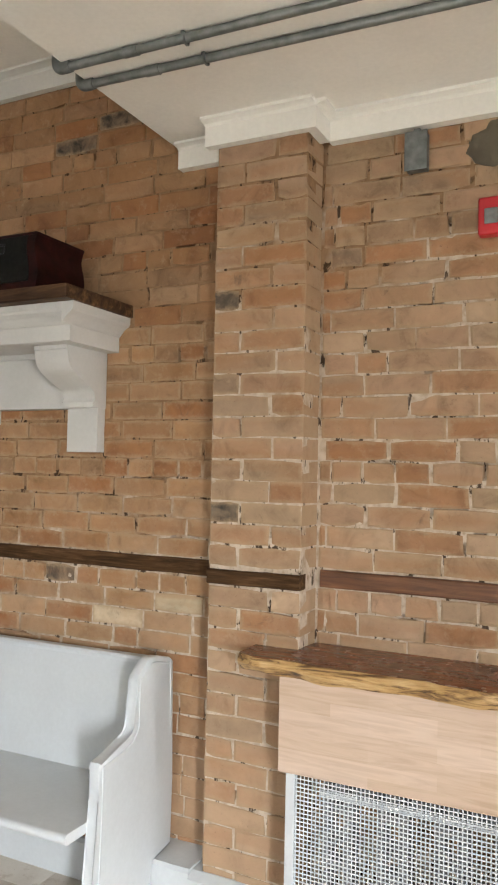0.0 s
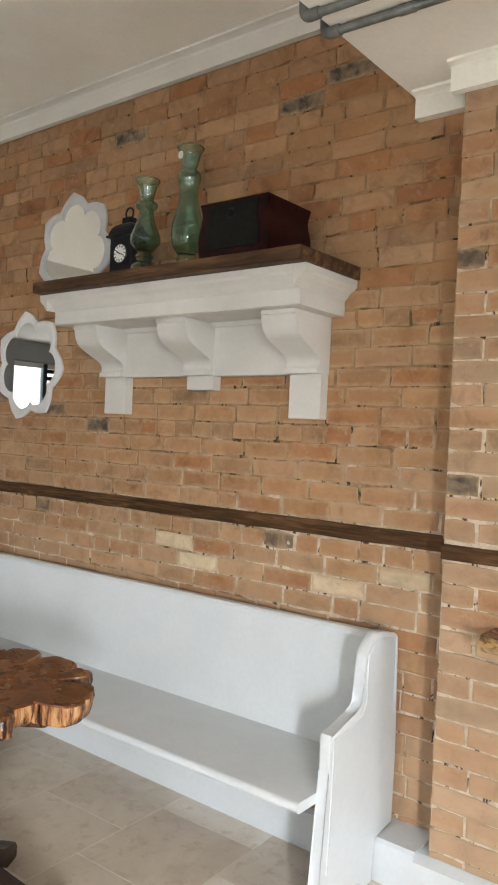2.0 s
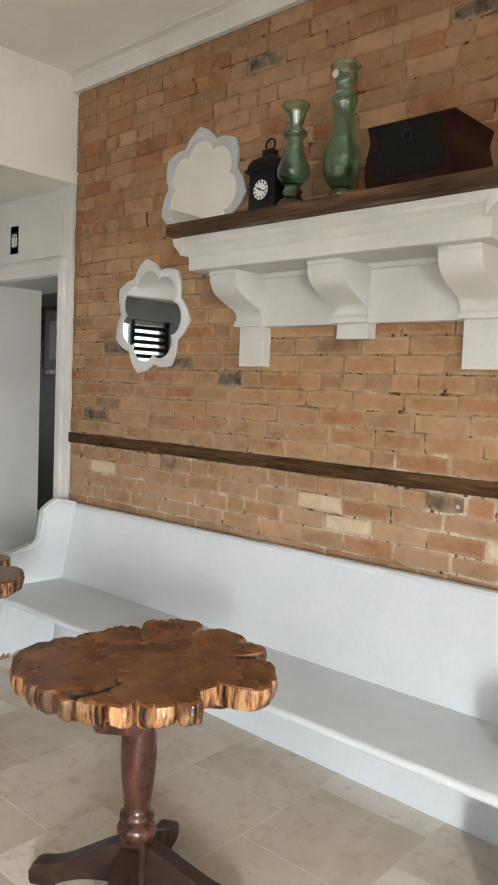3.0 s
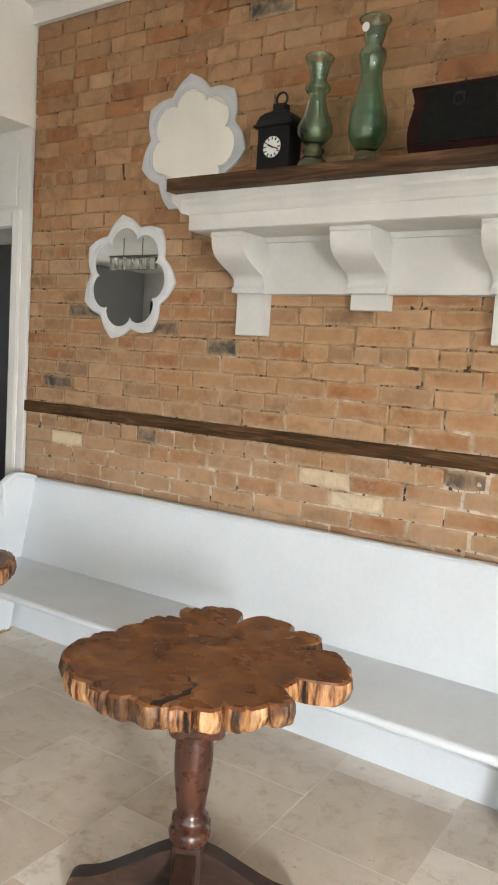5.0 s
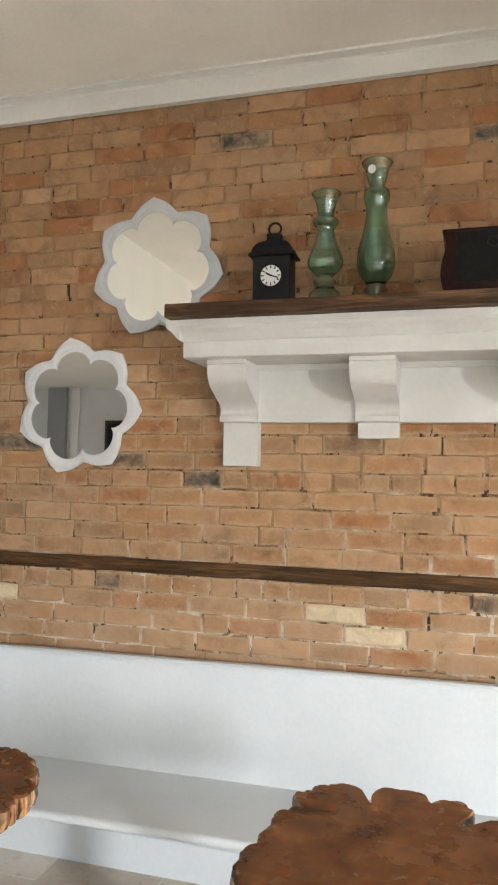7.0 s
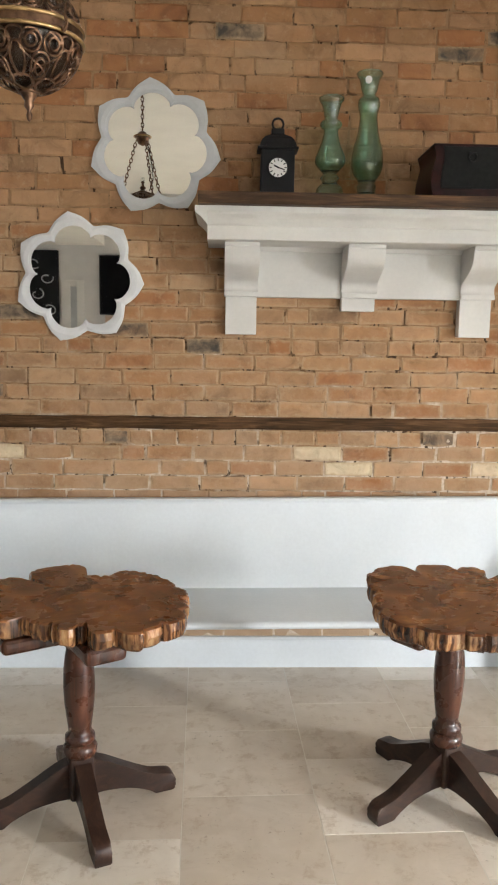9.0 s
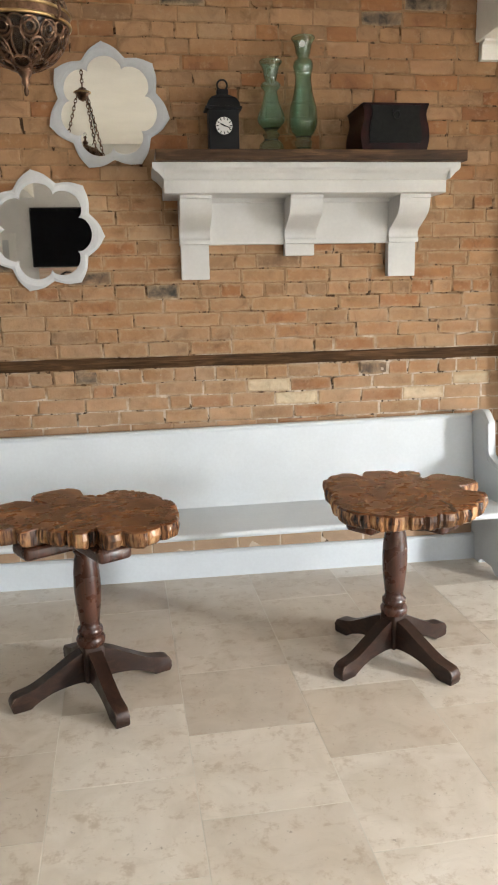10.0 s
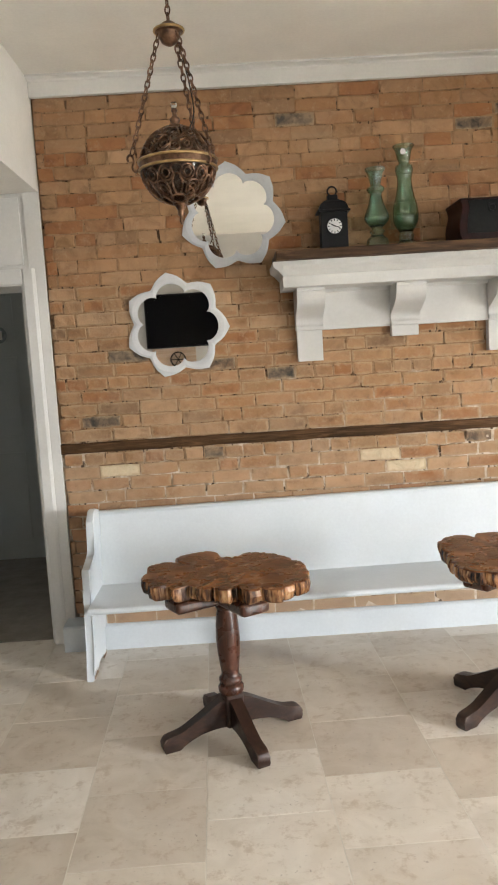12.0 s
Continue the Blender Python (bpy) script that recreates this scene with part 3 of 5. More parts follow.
RAIL_LO, RAIL_HI = 1.202, 1.264
rail("rail", (WEST + 0.004, WALL_Y - 0.010, RAIL_LO), (PIL_L - 0.002, WALL_Y + 0.02, RAIL_HI), rail_wood, "dark timber strip let into the brickwork")
rail("rail_pilaster", (PIL_L, PIL_Y - 0.008, RAIL_LO), (PIL_R - 0.004, PIL_Y + 0.05, RAIL_HI - 0.008), rail_wood, "dark timber strip let into the pilaster")
rail("rail_bay", (PIL_R + 0.02, WALL_Y - 0.012, RAIL_LO), (FAR_E - 0.01, WALL_Y + 0.02, RAIL_HI), rail_red, "reddish timber strip let into the brickwork")

# doorway
door_way = thing("door_frame_1", (0, 0, 0), "white painted door frame of the passage doorway", "door frame", kind="structure")
FY = WALL_Y - 0.022
part("architrave", prism([(-4.905, WALL_Y + 0.0), (-4.905, FY), (-4.892, FY - 0.008), (-4.842, FY - 0.008), (-4.825, FY), (-4.825, WALL_Y)], 0, 2.335, "z"), white_trim, door_way)
part("architrave", box((-5.88, FY - 0.004, 0), (-5.80, WALL_Y, 2.335), 0.004), white_trim, door_way)
part("head_architrave", box((-5.80, FY - 0.005, 2.245), (-4.906, WALL_Y, 2.335), 0.006), white_trim, door_way)
part("jamb_lining", box((-4.920, WALL_Y, 0), (-4.9045, 3.16, 2.24)), white_trim, door_way)
part("corner_board", box((-4.863, WALL_Y - 0.016, 0.0), (WEST + 0.004, WALL_Y + 0.01, LOW_W), 0.004), white_trim, door_way)
part("transom_panel", box((-5.80, WALL_Y - 0.012, 2.36), (-4.89, WALL_Y + 0.002, 2.755), 0.004), white_trim, door_way)

door = thing("door_1", (-6.35, 4.96, 0), "grey painted panelled restroom door, closed", "door", kind="structure")
part("leaf", box((0, 0, 0.01), (0.84, 0.05, 2.52), 0.004), grey_paint, door)
for u in (0.10, 0.46):
    for z0, z1 in ((0.20, 1.00), (1.15, 1.86), (2.00, 2.40)):
        part("panel", box((u, -0.008, z0), (u + 0.28, 0.004, z1), 0.006), grey_paint, door)
part("sign_disc", prism([(0.60 + 0.075 * math.cos(a * math.pi / 12), 2.06 + 0.075 * math.sin(a * math.pi / 12)) for a in range(24)], -0.014, -0.008, "y"), steel, door, "round pale restroom sign")
for dx in (-0.022, 0.022):
    part("sign_mark", box((0.60 + dx - 0.011, -0.018, 2.02), (0.60 + dx + 0.011, -0.014, 2.10), 0.004), clock_white, door)

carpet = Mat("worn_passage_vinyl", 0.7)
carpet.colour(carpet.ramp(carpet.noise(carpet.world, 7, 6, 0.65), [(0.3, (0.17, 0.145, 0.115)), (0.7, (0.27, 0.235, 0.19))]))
carpet.bump(carpet.noise(carpet.world, 80, 4), 0.2, 0.002)
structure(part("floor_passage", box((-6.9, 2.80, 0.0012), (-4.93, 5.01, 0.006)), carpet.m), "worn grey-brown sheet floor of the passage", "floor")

sign = thing("wall_sign", (-5.455, WALL_Y - 0.004, 2.51), "small black wall sign with white marks above the doorway", "sign")
part("plate", box((-0.055, -0.008, -0.095), (0.055, 0.004, 0.095), 0.003), black_paint, sign)
for u in (-0.022, 0.022):
    part("mark", box((u - 0.010, -0.011, -0.045), (u + 0.010, -0.008, 0.018), 0.004), clock_white, sign)
    part("mark", prism([(u + 0.009 * math.cos(a * math.pi / 8), 0.032 + 0.009 * math.sin(a * math.pi / 8)) for a in range(16)], -0.011, -0.008, "y"), clock_white, sign)
part("bar", box((-0.002, -0.011, -0.05), (0.002, -0.008, 0.045)), clock_white, sign)

pic = thing("framed_picture", (-8.44, 5.018, 2.05), "dark framed certificate with a pale mount on the passage wall", "picture")
for lo, hi in (((-0.36, -0.03, -0.40), (0.36, 0, -0.345)), ((-0.36, -0.03, 0.345), (0.36, 0, 0.40)), ((-0.36, -0.03, -0.345), (-0.305, 0, 0.345)), ((0.305, -0.03, -0.345), (0.36, 0, 0.345))):
    part("frame", box(lo, hi, 0.005), table_dark, pic)
part("mount", box((-0.305, -0.014, -0.345), (0.305, -0.002, 0.345)), passage_wall, pic, "grey patterned mount")
part("sheet", box((-0.19, -0.017, -0.22), (0.19, -0.014, 0.22)), grey_wall, pic, "pale printed sheet")
part("emblem", box((-0.045, -0.019, 0.05), (0.045, -0.017, 0.15), 0.0), black_paint, pic, "dark printed emblem")


# ---- pew ----
def pew():
    p = thing("pew", (0, 0, 0), "long white painted timber church pew against the brick wall", "pew")
    X0, X1 = -4.59, -1.542
    end = [Vector((y, z, 0)) for y, z in ((2.210, 0.612), (2.217, 0.626), (2.375, 0.652), (2.405, 0.664), (2.420, 0.684), (2.425, 0.712), (2.425, 0.848), (2.432, 0.863), (2.490, 0.908), (2.515, 0.917), (2.56, 0.914), (2.650, 0.890), (2.672, 0.872))]
    outline = [(2.13, 0.0), (2.165, 0.06), (2.192, 0.14), (2.215, 0.5)] + [(v.x, v.y) for v in end] + [(2.685, 0.42), (2.685, 0.166), (2.545, 0.166), (2.545, 0.0), (2.48, 0.0), (2.45, 0.045), (2.31, 0.045), (2.27, 0.0)]
    for x in (X0, X1 - 0.042):
        panel = part("end_panel", prism(outline, x, x + 0.042, "x", 0.009), white_gloss, p, smooth=32)
        line = smooth_line([(2.226, 0.16, 0), (2.237, 0.5, 0), (2.236, 0.598, 0), (2.252, 0.610, 0), (2.375, 0.629, 0), (2.418, 0.645, 0), (2.442, 0.674, 0), (2.447, 0.712, 0), (2.447, 0.836, 0), (2.458, 0.852, 0), (2.505, 0.886, 0), (2.535, 0.894, 0), (2.630, 0.872, 0), (2.652, 0.855, 0), (2.662, 0.60, 0)], 3)
        for side in (x + 0.0006, x + 0.0414):
            part("edge_bead", add_tube(bmesh.new(), [(side, v.x, v.y) for v in line], 0.0038, 6), white_gloss, panel, smooth=60)
    nose = [(2.095 + 0.018 * (1 - math.sin(a * math.pi / 8)), 0.410 - 0.018 * math.cos(a * math.pi / 8)) for a in range(9)]
    seat = nose + [(2.60, 0.424), (2.60, 0.392)]
    part("seat", prism(seat, X0 + 0.042, X1 - 0.042, "x"), white_gloss, p, smooth=50)
    part("backrest", prism([(2.575, 0.40), (2.600, 0.40), (2.678, 0.855), (2.672, 0.868), (2.652, 0.868), (2.646, 0.858)], X0 + 0.042, X1 - 0.042, "x", 0.002), white_gloss, p)
    part("cap_rail", prism([(2.640, 0.852), (2.690, 0.852), (2.692, 0.866), (2.684, 0.876), (2.646, 0.876), (2.638, 0.866)], X0 + 0.042, X1 - 0.042, "x", 0.002), white_gloss, p, smooth=40)
    chips = random.Random(9)
    for y0, y1, top in ((2.150, 2.262, 0.040), (2.462, 2.540, 0.028)):
        edge = [(y0 + (y1 - y0) * k / 9, top * chips.uniform(0.35, 1.0)) for k in range(10)]
        part("paint_chip", prism([(y1, 0.0), (y0, 0.0)] + edge, X0 + 0.0380, X0 + 0.0432, "x"), raw_board, p, "bare timber where the paint has chipped off")
    for o in p.children_recursive:
        for v in o.data.vertices:
            v.co.z *= 1 - 0.011 * max(0.0, X1 - v.co.x)
            v.co.y -= 0.013 * max(0.0, X1 - v.co.x) * (1 - v.co.z)
    return p


pew()


# ---- mantel shelf ----
def mantel():
    m = thing("mantel_shelf", (0, 0, 0), "white corbelled mantel shelf with an old timber top board", "shelf")
    bm = box((-3.40, 2.305, 2.247), (-1.818, WALL_Y + 0.0, 2.300), 0.004)
    bmesh.ops.subdivide_edges(bm, edges=[e for e in bm.edges if abs(e.verts[0].co.x - e.verts[1].co.x) > 0.5], cuts=24)
    for v in bm.verts:
        k = noise.noise((v.co.x * 4, v.co.y * 3, 5.1))
        v.co.y += 0.006 * k * (v.co.y < 2.4)
        v.co.z += 0.0025 * k
    part("timber_top", bm, mantel_wood, m, "worn brown timber top board")
    crown = [(WALL_Y, 2.247), (2.360, 2.247), (2.360, 2.222), (2.367, 2.212), (2.387, 2.198), (2.403, 2.180), (2.409, 2.172), (2.415, 2.168), (2.415, 2.108), (2.425, 2.104), (WALL_Y, 2.104)]
    part("crown_moulding", prism(crown, -3.36, -1.885, "x", 0.001), white_mantel, m)
    for sgn, x in ((-1, -3.36), (1, -1.885)):
        side = [(x, 2.168), (x + sgn * 0.006, 2.172), (x + sgn * 0.012, 2.180), (x + sgn * 0.028, 2.198), (x + sgn * 0.048, 2.212), (x + sgn * 0.055, 2.222), (x + sgn * 0.055, 2.247), (x, 2.247)]
        part("crown_return", prism(side, 2.362, WALL_Y, "y"), white_mantel, m)
    part("back_panel", box((-3.20, 2.672, 1.866), (-2.02, WALL_Y, 2.104), 0.003), white_mantel, m)
    part("bed_moulding", prism([(WALL_Y, 2.085), (2.655, 2.085), (2.640, 2.104), (WALL_Y, 2.104)], -3.20, -2.02, "x"), white_mantel, m)
    curve = smooth_line([(2.475, 2.085, 0), (2.482, 2.045, 0), (2.512, 2.005, 0), (2.582, 1.968, 0), (2.640, 1.940, 0), (2.660, 1.912, 0), (2.656, 1.892, 0)], 5)
    prof = [(WALL_Y, 2.104), (2.469, 2.104), (2.469, 2.088)] + [(v.x, v.y) for v in curve] + [(2.644, 1.890), (2.644, 1.868), (WALL_Y, 1.868)]
    for x0, x1, foot in ((-3.28, -3.117, 1.682), (-2.705, -2.530, 1.803), (-2.113, -1.945, 1.682)):
        c = part("corbel", prism(prof, x0, x1, "x", 0.003), white_mantel, m, smooth=35)
        part("foot_block", box((x0 + 0.006, 2.682, foot), (x1 - 0.004, WALL_Y, 1.870), 0.003), white_mantel, c)
    return m


mantel()


# ---- mirrors ----
def flower_mirror(cx, cz, start, mat, label):
    """A mirror in a scalloped, seven-petalled wooden frame."""
    t = thing("wall_mirror", (cx, WALL_Y - 0.004, cz), label, "mirror", "scalloped wall mirrors")
    n, tips = 182, 7
    step = 2 * math.pi / tips

    def ring(kind, y):
        out = []
        for i in range(n):
            a = 2 * math.pi * i / n
            u = abs(((a / step + 0.5) % 1.0) - 0.5) * 2
            if kind == "outer":
                r = 0.260 + 0.062 * (1 - u) ** 1.9 + 0.016 * math.sin(math.pi * u) ** 1.2
            elif kind == "ridge":
                r = 0.238 + 0.047 * (1 - u) ** 1.2 + 0.020 * math.sin(math.pi * u)
            else:
                r = (0.213 if kind == "lip" else 0.200) + 0.052 * max(0.0, math.cos(math.pi / 2 * u)) ** 0.62
            b = a + radians(start)
            out.append((r * math.cos(b), y, r * math.sin(b)))
        return out

    rings = [ring("inner", 0.0), ring("inner", -0.0115), ring("lip", -0.0135), ring("lip", -0.0170), ring("ridge", -0.0185), ring("outer", -0.0135), ring("outer", 0.0)]
    verts = [v for r in rings for v in r]
    faces = [(k * n + i, k * n + (i + 1) % n, (k + 1) * n + (i + 1) % n, (k + 1) * n + i) for k in range(6) for i in range(n)]
    link_mesh("frame", verts, faces, mat, t, smooth=False)
    glass = ring("inner", -0.009)
    link_mesh("mirror_plate", [(0, -0.009, 0)] + glass, [(0, 1 + (i + 1) % n, 1 + i) for i in range(n)], mirror_glass, t, "clear silvered mirror glass")
    return t


flower_mirror(-3.622, 2.572, 94, frame_grey, "scalloped flower-shaped mirror in a pale grey frame beside the mantel shelf")
flower_mirror(-3.998, 1.947, 98.5, frame_white, "scalloped flower-shaped mirror in a white frame on the brick wall")


# ---- tables ----
def burl_table(place, turn, lobes, label, seed, off, least):
    """A pedestal table with a burl slab top on a turned post with four feet."""
    t = thing("pedestal_table", place, label, "table", "burl pedestal tables")
    TOP, THICK = 0.765, 0.066
    n = 300

    def radius(a):
        r = 0.0
        for ang, rad, w in lobes:
            d = (a - radians(ang) + math.pi) % (2 * math.pi) - math.pi
            if abs(d) < radians(w):
                r = max(r, rad * (1 - 0.17 * (abs(d) / radians(w)) ** 4.0))
        r = max(r, least)
        r += 0.008 * noise.noise((math.cos(a) * 4 + seed, math.sin(a) * 4, 1.3)) + 0.010 * noise.noise((math.cos(a) * 11, math.sin(a) * 11, seed))
        return r - 0.016 * max(0.0, noise.noise((math.cos(a) * 20, math.sin(a) * 20, seed + 3)) - 0.12) / 0.4 - 0.004 * max(0.0, noise.noise((math.cos(a) * 45, math.sin(a) * 45, seed + 7)))

    bm = bmesh.new()
    levels = [(TOP, -0.008, 0.0), (TOP - 0.006, 0.0, 0.2), (TOP - 0.03, 0.004, 0.8), (TOP - THICK + 0.008, -0.004, 1.0), (TOP - THICK, -0.014, 1.0)]
    rings = []
    for z, dr, rough in levels:
        row = []
        for i in range(n):
            a = 2 * math.pi * i / n
            r = radius(a) + dr + rough * 0.007 * noise.noise((a * 9, seed, z * 4))
            row.append(bm.verts.new((r * math.cos(a), r * math.sin(a), z - (0.008 * rough * noise.noise((a * 3, seed + 4, 0)) if rough == 1.0 else 0))))
        rings.append(row)
    for k, (p, q) in enumerate(zip(rings, rings[1:])):
        for i in range(n):
            f = bm.faces.new((p[i], q[i], q[(i + 1) % n], p[(i + 1) % n]))
            f.material_index = 1 if k > 0 else 0
    inner = [bm.verts.new((v.co.x * 0.97, v.co.y * 0.97, TOP)) for v in rings[0]]
    for i in range(n):
        bm.faces.new((inner[i], rings[0][i], rings[0][(i + 1) % n], inner[(i + 1) % n]))
    bm.faces.new(inner)
    bm.faces.new(rings[-1][::-1])
    slab = part("tabletop", bm, burl_top, t, "polished burl slab with a live bark edge", smooth=22)
    slab.data.materials.append(burl_edge)
    slab.rotation_euler = (0, 0, -radians(turn))
    slab.location = pose(0, 0, 0, 0, 0, -turn) @ Vector((*off, 0))

    bm = bmesh.new()
    for a in (0, 90):
        add_box(bm, (-0.275, -0.070, TOP - THICK - 0.058 - (0.004 if a else 0)), (0.275, 0.070, TOP - THICK - 0.001), 0.026, 4, pose(0, 0, 0, 0, 0, a + 8))
    part("bearer", bm, table_dark, t, "dark timber bearers under the top")
    prof = [(0.052, 0.205), (0.058, 0.215), (0.060, 0.235), (0.052, 0.247), (0.046, 0.252), (0.053, 0.262), (0.052, 0.278), (0.043, 0.286), (0.040, 0.300),
            (0.045, 0.34), (0.052, 0.40), (0.055, 0.46), (0.053, 0.52), (0.047, 0.575), (0.041, 0.602), (0.049, 0.610), (0.050, 0.622), (0.042, 0.630), (0.048, 0.640), (0.050, 0.655), (0.046, 0.664), (0.046, 0.69)]
    part("post", lathe(prof, 32), table_dark, t, smooth=50)
    part("hub", box((-0.045, -0.045, 0.048), (0.045, 0.045, 0.210), 0.016, 3), foot_dark, t)
    leg = smooth_line([(0.035, 0.190, 0), (0.09, 0.168, 0), (0.17, 0.124, 0), (0.25, 0.084, 0), (0.315, 0.070, 0), (0.337, 0.060, 0), (0.346, 0.030, 0), (0.337, 0.0, 0)], 4)
    under = smooth_line([(0.27, 0.0, 0), (0.24, 0.022, 0), (0.17, 0.048, 0), (0.09, 0.058, 0), (0.035, 0.055, 0)], 4)
    outline = [(v.x, v.y) for v in leg] + [(v.x, v.y) for v in under]
    for k in range(4):
        f = part("foot", prism(outline, -0.028, 0.028, "y", 0.006), foot_dark, t, smooth=40)
        f.data.materials.append(foot_worn)
        for face in f.data.polygons:
            if 0.25 < abs(face.normal.y) < 0.97 and face.normal.z > -0.2:
                face.material_index = 1
        f.rotation_euler = (0, 0, radians(90 * k))
    t.matrix_world = pose(*place, 0, 0, turn)
    return t


burl_table((-3.775, 1.40, 0), 22, [(8, 0.358, 14), (40, 0.342, 22), (64, 0.340, 14), (118, 0.412, 19), (154, 0.414, 12), (182, 0.390, 18), (204, 0.378, 9), (221, 0.330, 7), (250, 0.268, 20), (268, 0.290, 8), (290, 0.334, 9), (310, 0.392, 13), (330, 0.397, 12), (348, 0.370, 11)],
           "pedestal table with a deeply lobed brown burl slab top", 5, (0.02, 0.035), 0.255)
cracked = burl_table((-2.454, 1.462, 0), 30, [(24, 0.404, 15), (40, 0.391, 9), (66, 0.385, 10), (90, 0.387, 15), (120, 0.414, 13), (133, 0.398, 9), (155, 0.330, 14), (178, 0.312, 14), (198, 0.342, 10), (218, 0.385, 17), (240, 0.375, 16), (262, 0.358, 16), (285, 0.345, 16), (306, 0.338, 14), (328, 0.340, 13), (343, 0.352, 9)],
                     "pedestal table with a reddish burl top cracked at its rim", 11, (0.026, -0.012), 0.28)


def resin_crack(table, turn):
    """A dark resin-filled crack from the middle of the slab out to its rim."""
    rnd = random.Random(4)
    bm = bmesh.new()
    rows = []
    for i in range(16):
        t = i / 15
        r = 0.16 + 0.182 * t
        a = radians(-66 + 6 * math.sin(5 * t) + rnd.uniform(-1.2, 1.2) / (0.3 + t))
        w = 0.002 + 0.012 * t ** 1.6 + rnd.uniform(0, 0.006)
        c, d = Vector((0.026 + r * math.cos(a), r * math.sin(a) - 0.012, 0.7652)), Vector((-math.sin(a), math.cos(a), 0))
        rows.append([bm.verts.new(c - d * w), bm.verts.new(c - d * w * 0.3 + Vector((0, 0, 0.0008))), bm.verts.new(c + d * w)])
    for p, q in zip(rows, rows[1:]):
        for k in range(2):
            bm.faces.new((p[k], q[k], q[k + 1], p[k + 1]))
    ob = part("resin_crack", bm, black_gloss, table, "black resin in a crack")
    ob.rotation_euler = (0, 0, -radians(turn))


resin_crack(cracked, 30)


# ---- things on the mantel shelf ----
SHELF = 2.300


def lantern_clock():
    c = thing("mantel_clock", (-3.037, 2.585, SHELF), "small black lantern-shaped mantel clock with a white dial", "clock")
    bm = box((-0.078, -0.048, 0.012), (0.078, 0.048, 0.235), 0.004)
    part("case", bm, black_paint, c)
    part("plinth", box((-0.086, -0.055, 0.0), (0.086, 0.055, 0.014), 0.003), black_paint, c)
    part("eave", box((-0.095, -0.064, 0.233), (0.095, 0.064, 0.245), 0.004), black_paint, c)
    bm = bmesh.new()
    rows = []
    for s, z in ((1.0, 0.245), (0.95, 0.262), (0.86, 0.278), (0.70, 0.292), (0.46, 0.302), (0.38, 0.306)):
        rows.append([bm.verts.new((sx * 0.086 * s, sy * 0.056 * s, z)) for sx, sy in ((-1, -1), (1, -1), (1, 1), (-1, 1))])
    for p, q in zip(rows, rows[1:]):
        for i in range(4):
            bm.faces.new((p[i], p[(i + 1) % 4], q[(i + 1) % 4], q[i]))
    bm.faces.new(rows[-1])
    bm.faces.new(rows[0][::-1])
    part("roof", bm, black_paint, c)
    part("cap", box((-0.030, -0.022, 0.302), (0.030, 0.022, 0.334), 0.006), black_paint, c)
    ring = [(0.026 * math.cos(a * math.pi / 10), 0, 0.356 + 0.026 * math.sin(a * math.pi / 10)) for a in range(20)]
    part("ring_handle", add_tube(bmesh.new(), ring, 0.005, 8, True), black_paint, c, smooth=60)
    Z = 0.150
    disc = lambda r, n=40: [(r * math.cos(2 * math.pi * i / n), Z + r * math.sin(2 * math.pi * i / n)) for i in range(n)]
    dial = part("dial", prism(disc(0.044), -0.054, -0.046, "y"), clock_white, c, "white enamel dial")
    part("bezel", add_tube(bmesh.new(), [(x, -0.053, z) for x, z in disc(0.045)], 0.003, 6, True), black_paint, dial)
    bm = bmesh.new()
    for k in range(12):
        a = k * math.pi / 6
        add_box(bm, (-0.0022, -0.0565, 0.029), (0.0022, -0.054, 0.040), 0, 1, Matrix.Translation((0, 0, Z)) @ Matrix.Rotation(a, 4, "Y"))
    part("numeral_marks", bm, black_paint, dial)
    for a, l, w in ((-62, 0.022, 0.0035), (108, 0.034, 0.0022)):
        bm = bmesh.new()
        add_box(bm, (-w, -0.0585, -0.006), (w, -0.0565, l), 0, 1, Matrix.Translation((0, 0, Z)) @ Matrix.Rotation(radians(a), 4, "Y"))
        part("clock_hand", bm, black_paint, dial)
    return c


lantern_clock()


def glass_holder(place, outer, cup, label):
    """A blown glass candle holder: a hollow turned body with an open cup."""
    t = thing("candle_holder", place, label, "candle holder", "green glass candle holders")
    line = smooth_line([(r, z, 0) for r, z in outer], 4)
    rim = [(v.x, v.y) for v in line]
    inside = [(max(r - 0.005, 0.004), z - 0.001) for r, z in rim[::-1] if z > cup]
    bm = lathe(rim + inside + [(0.0, cup + 0.002)], 36)
    part("glass_body", bm, green_glass, t, smooth=60)
    return t


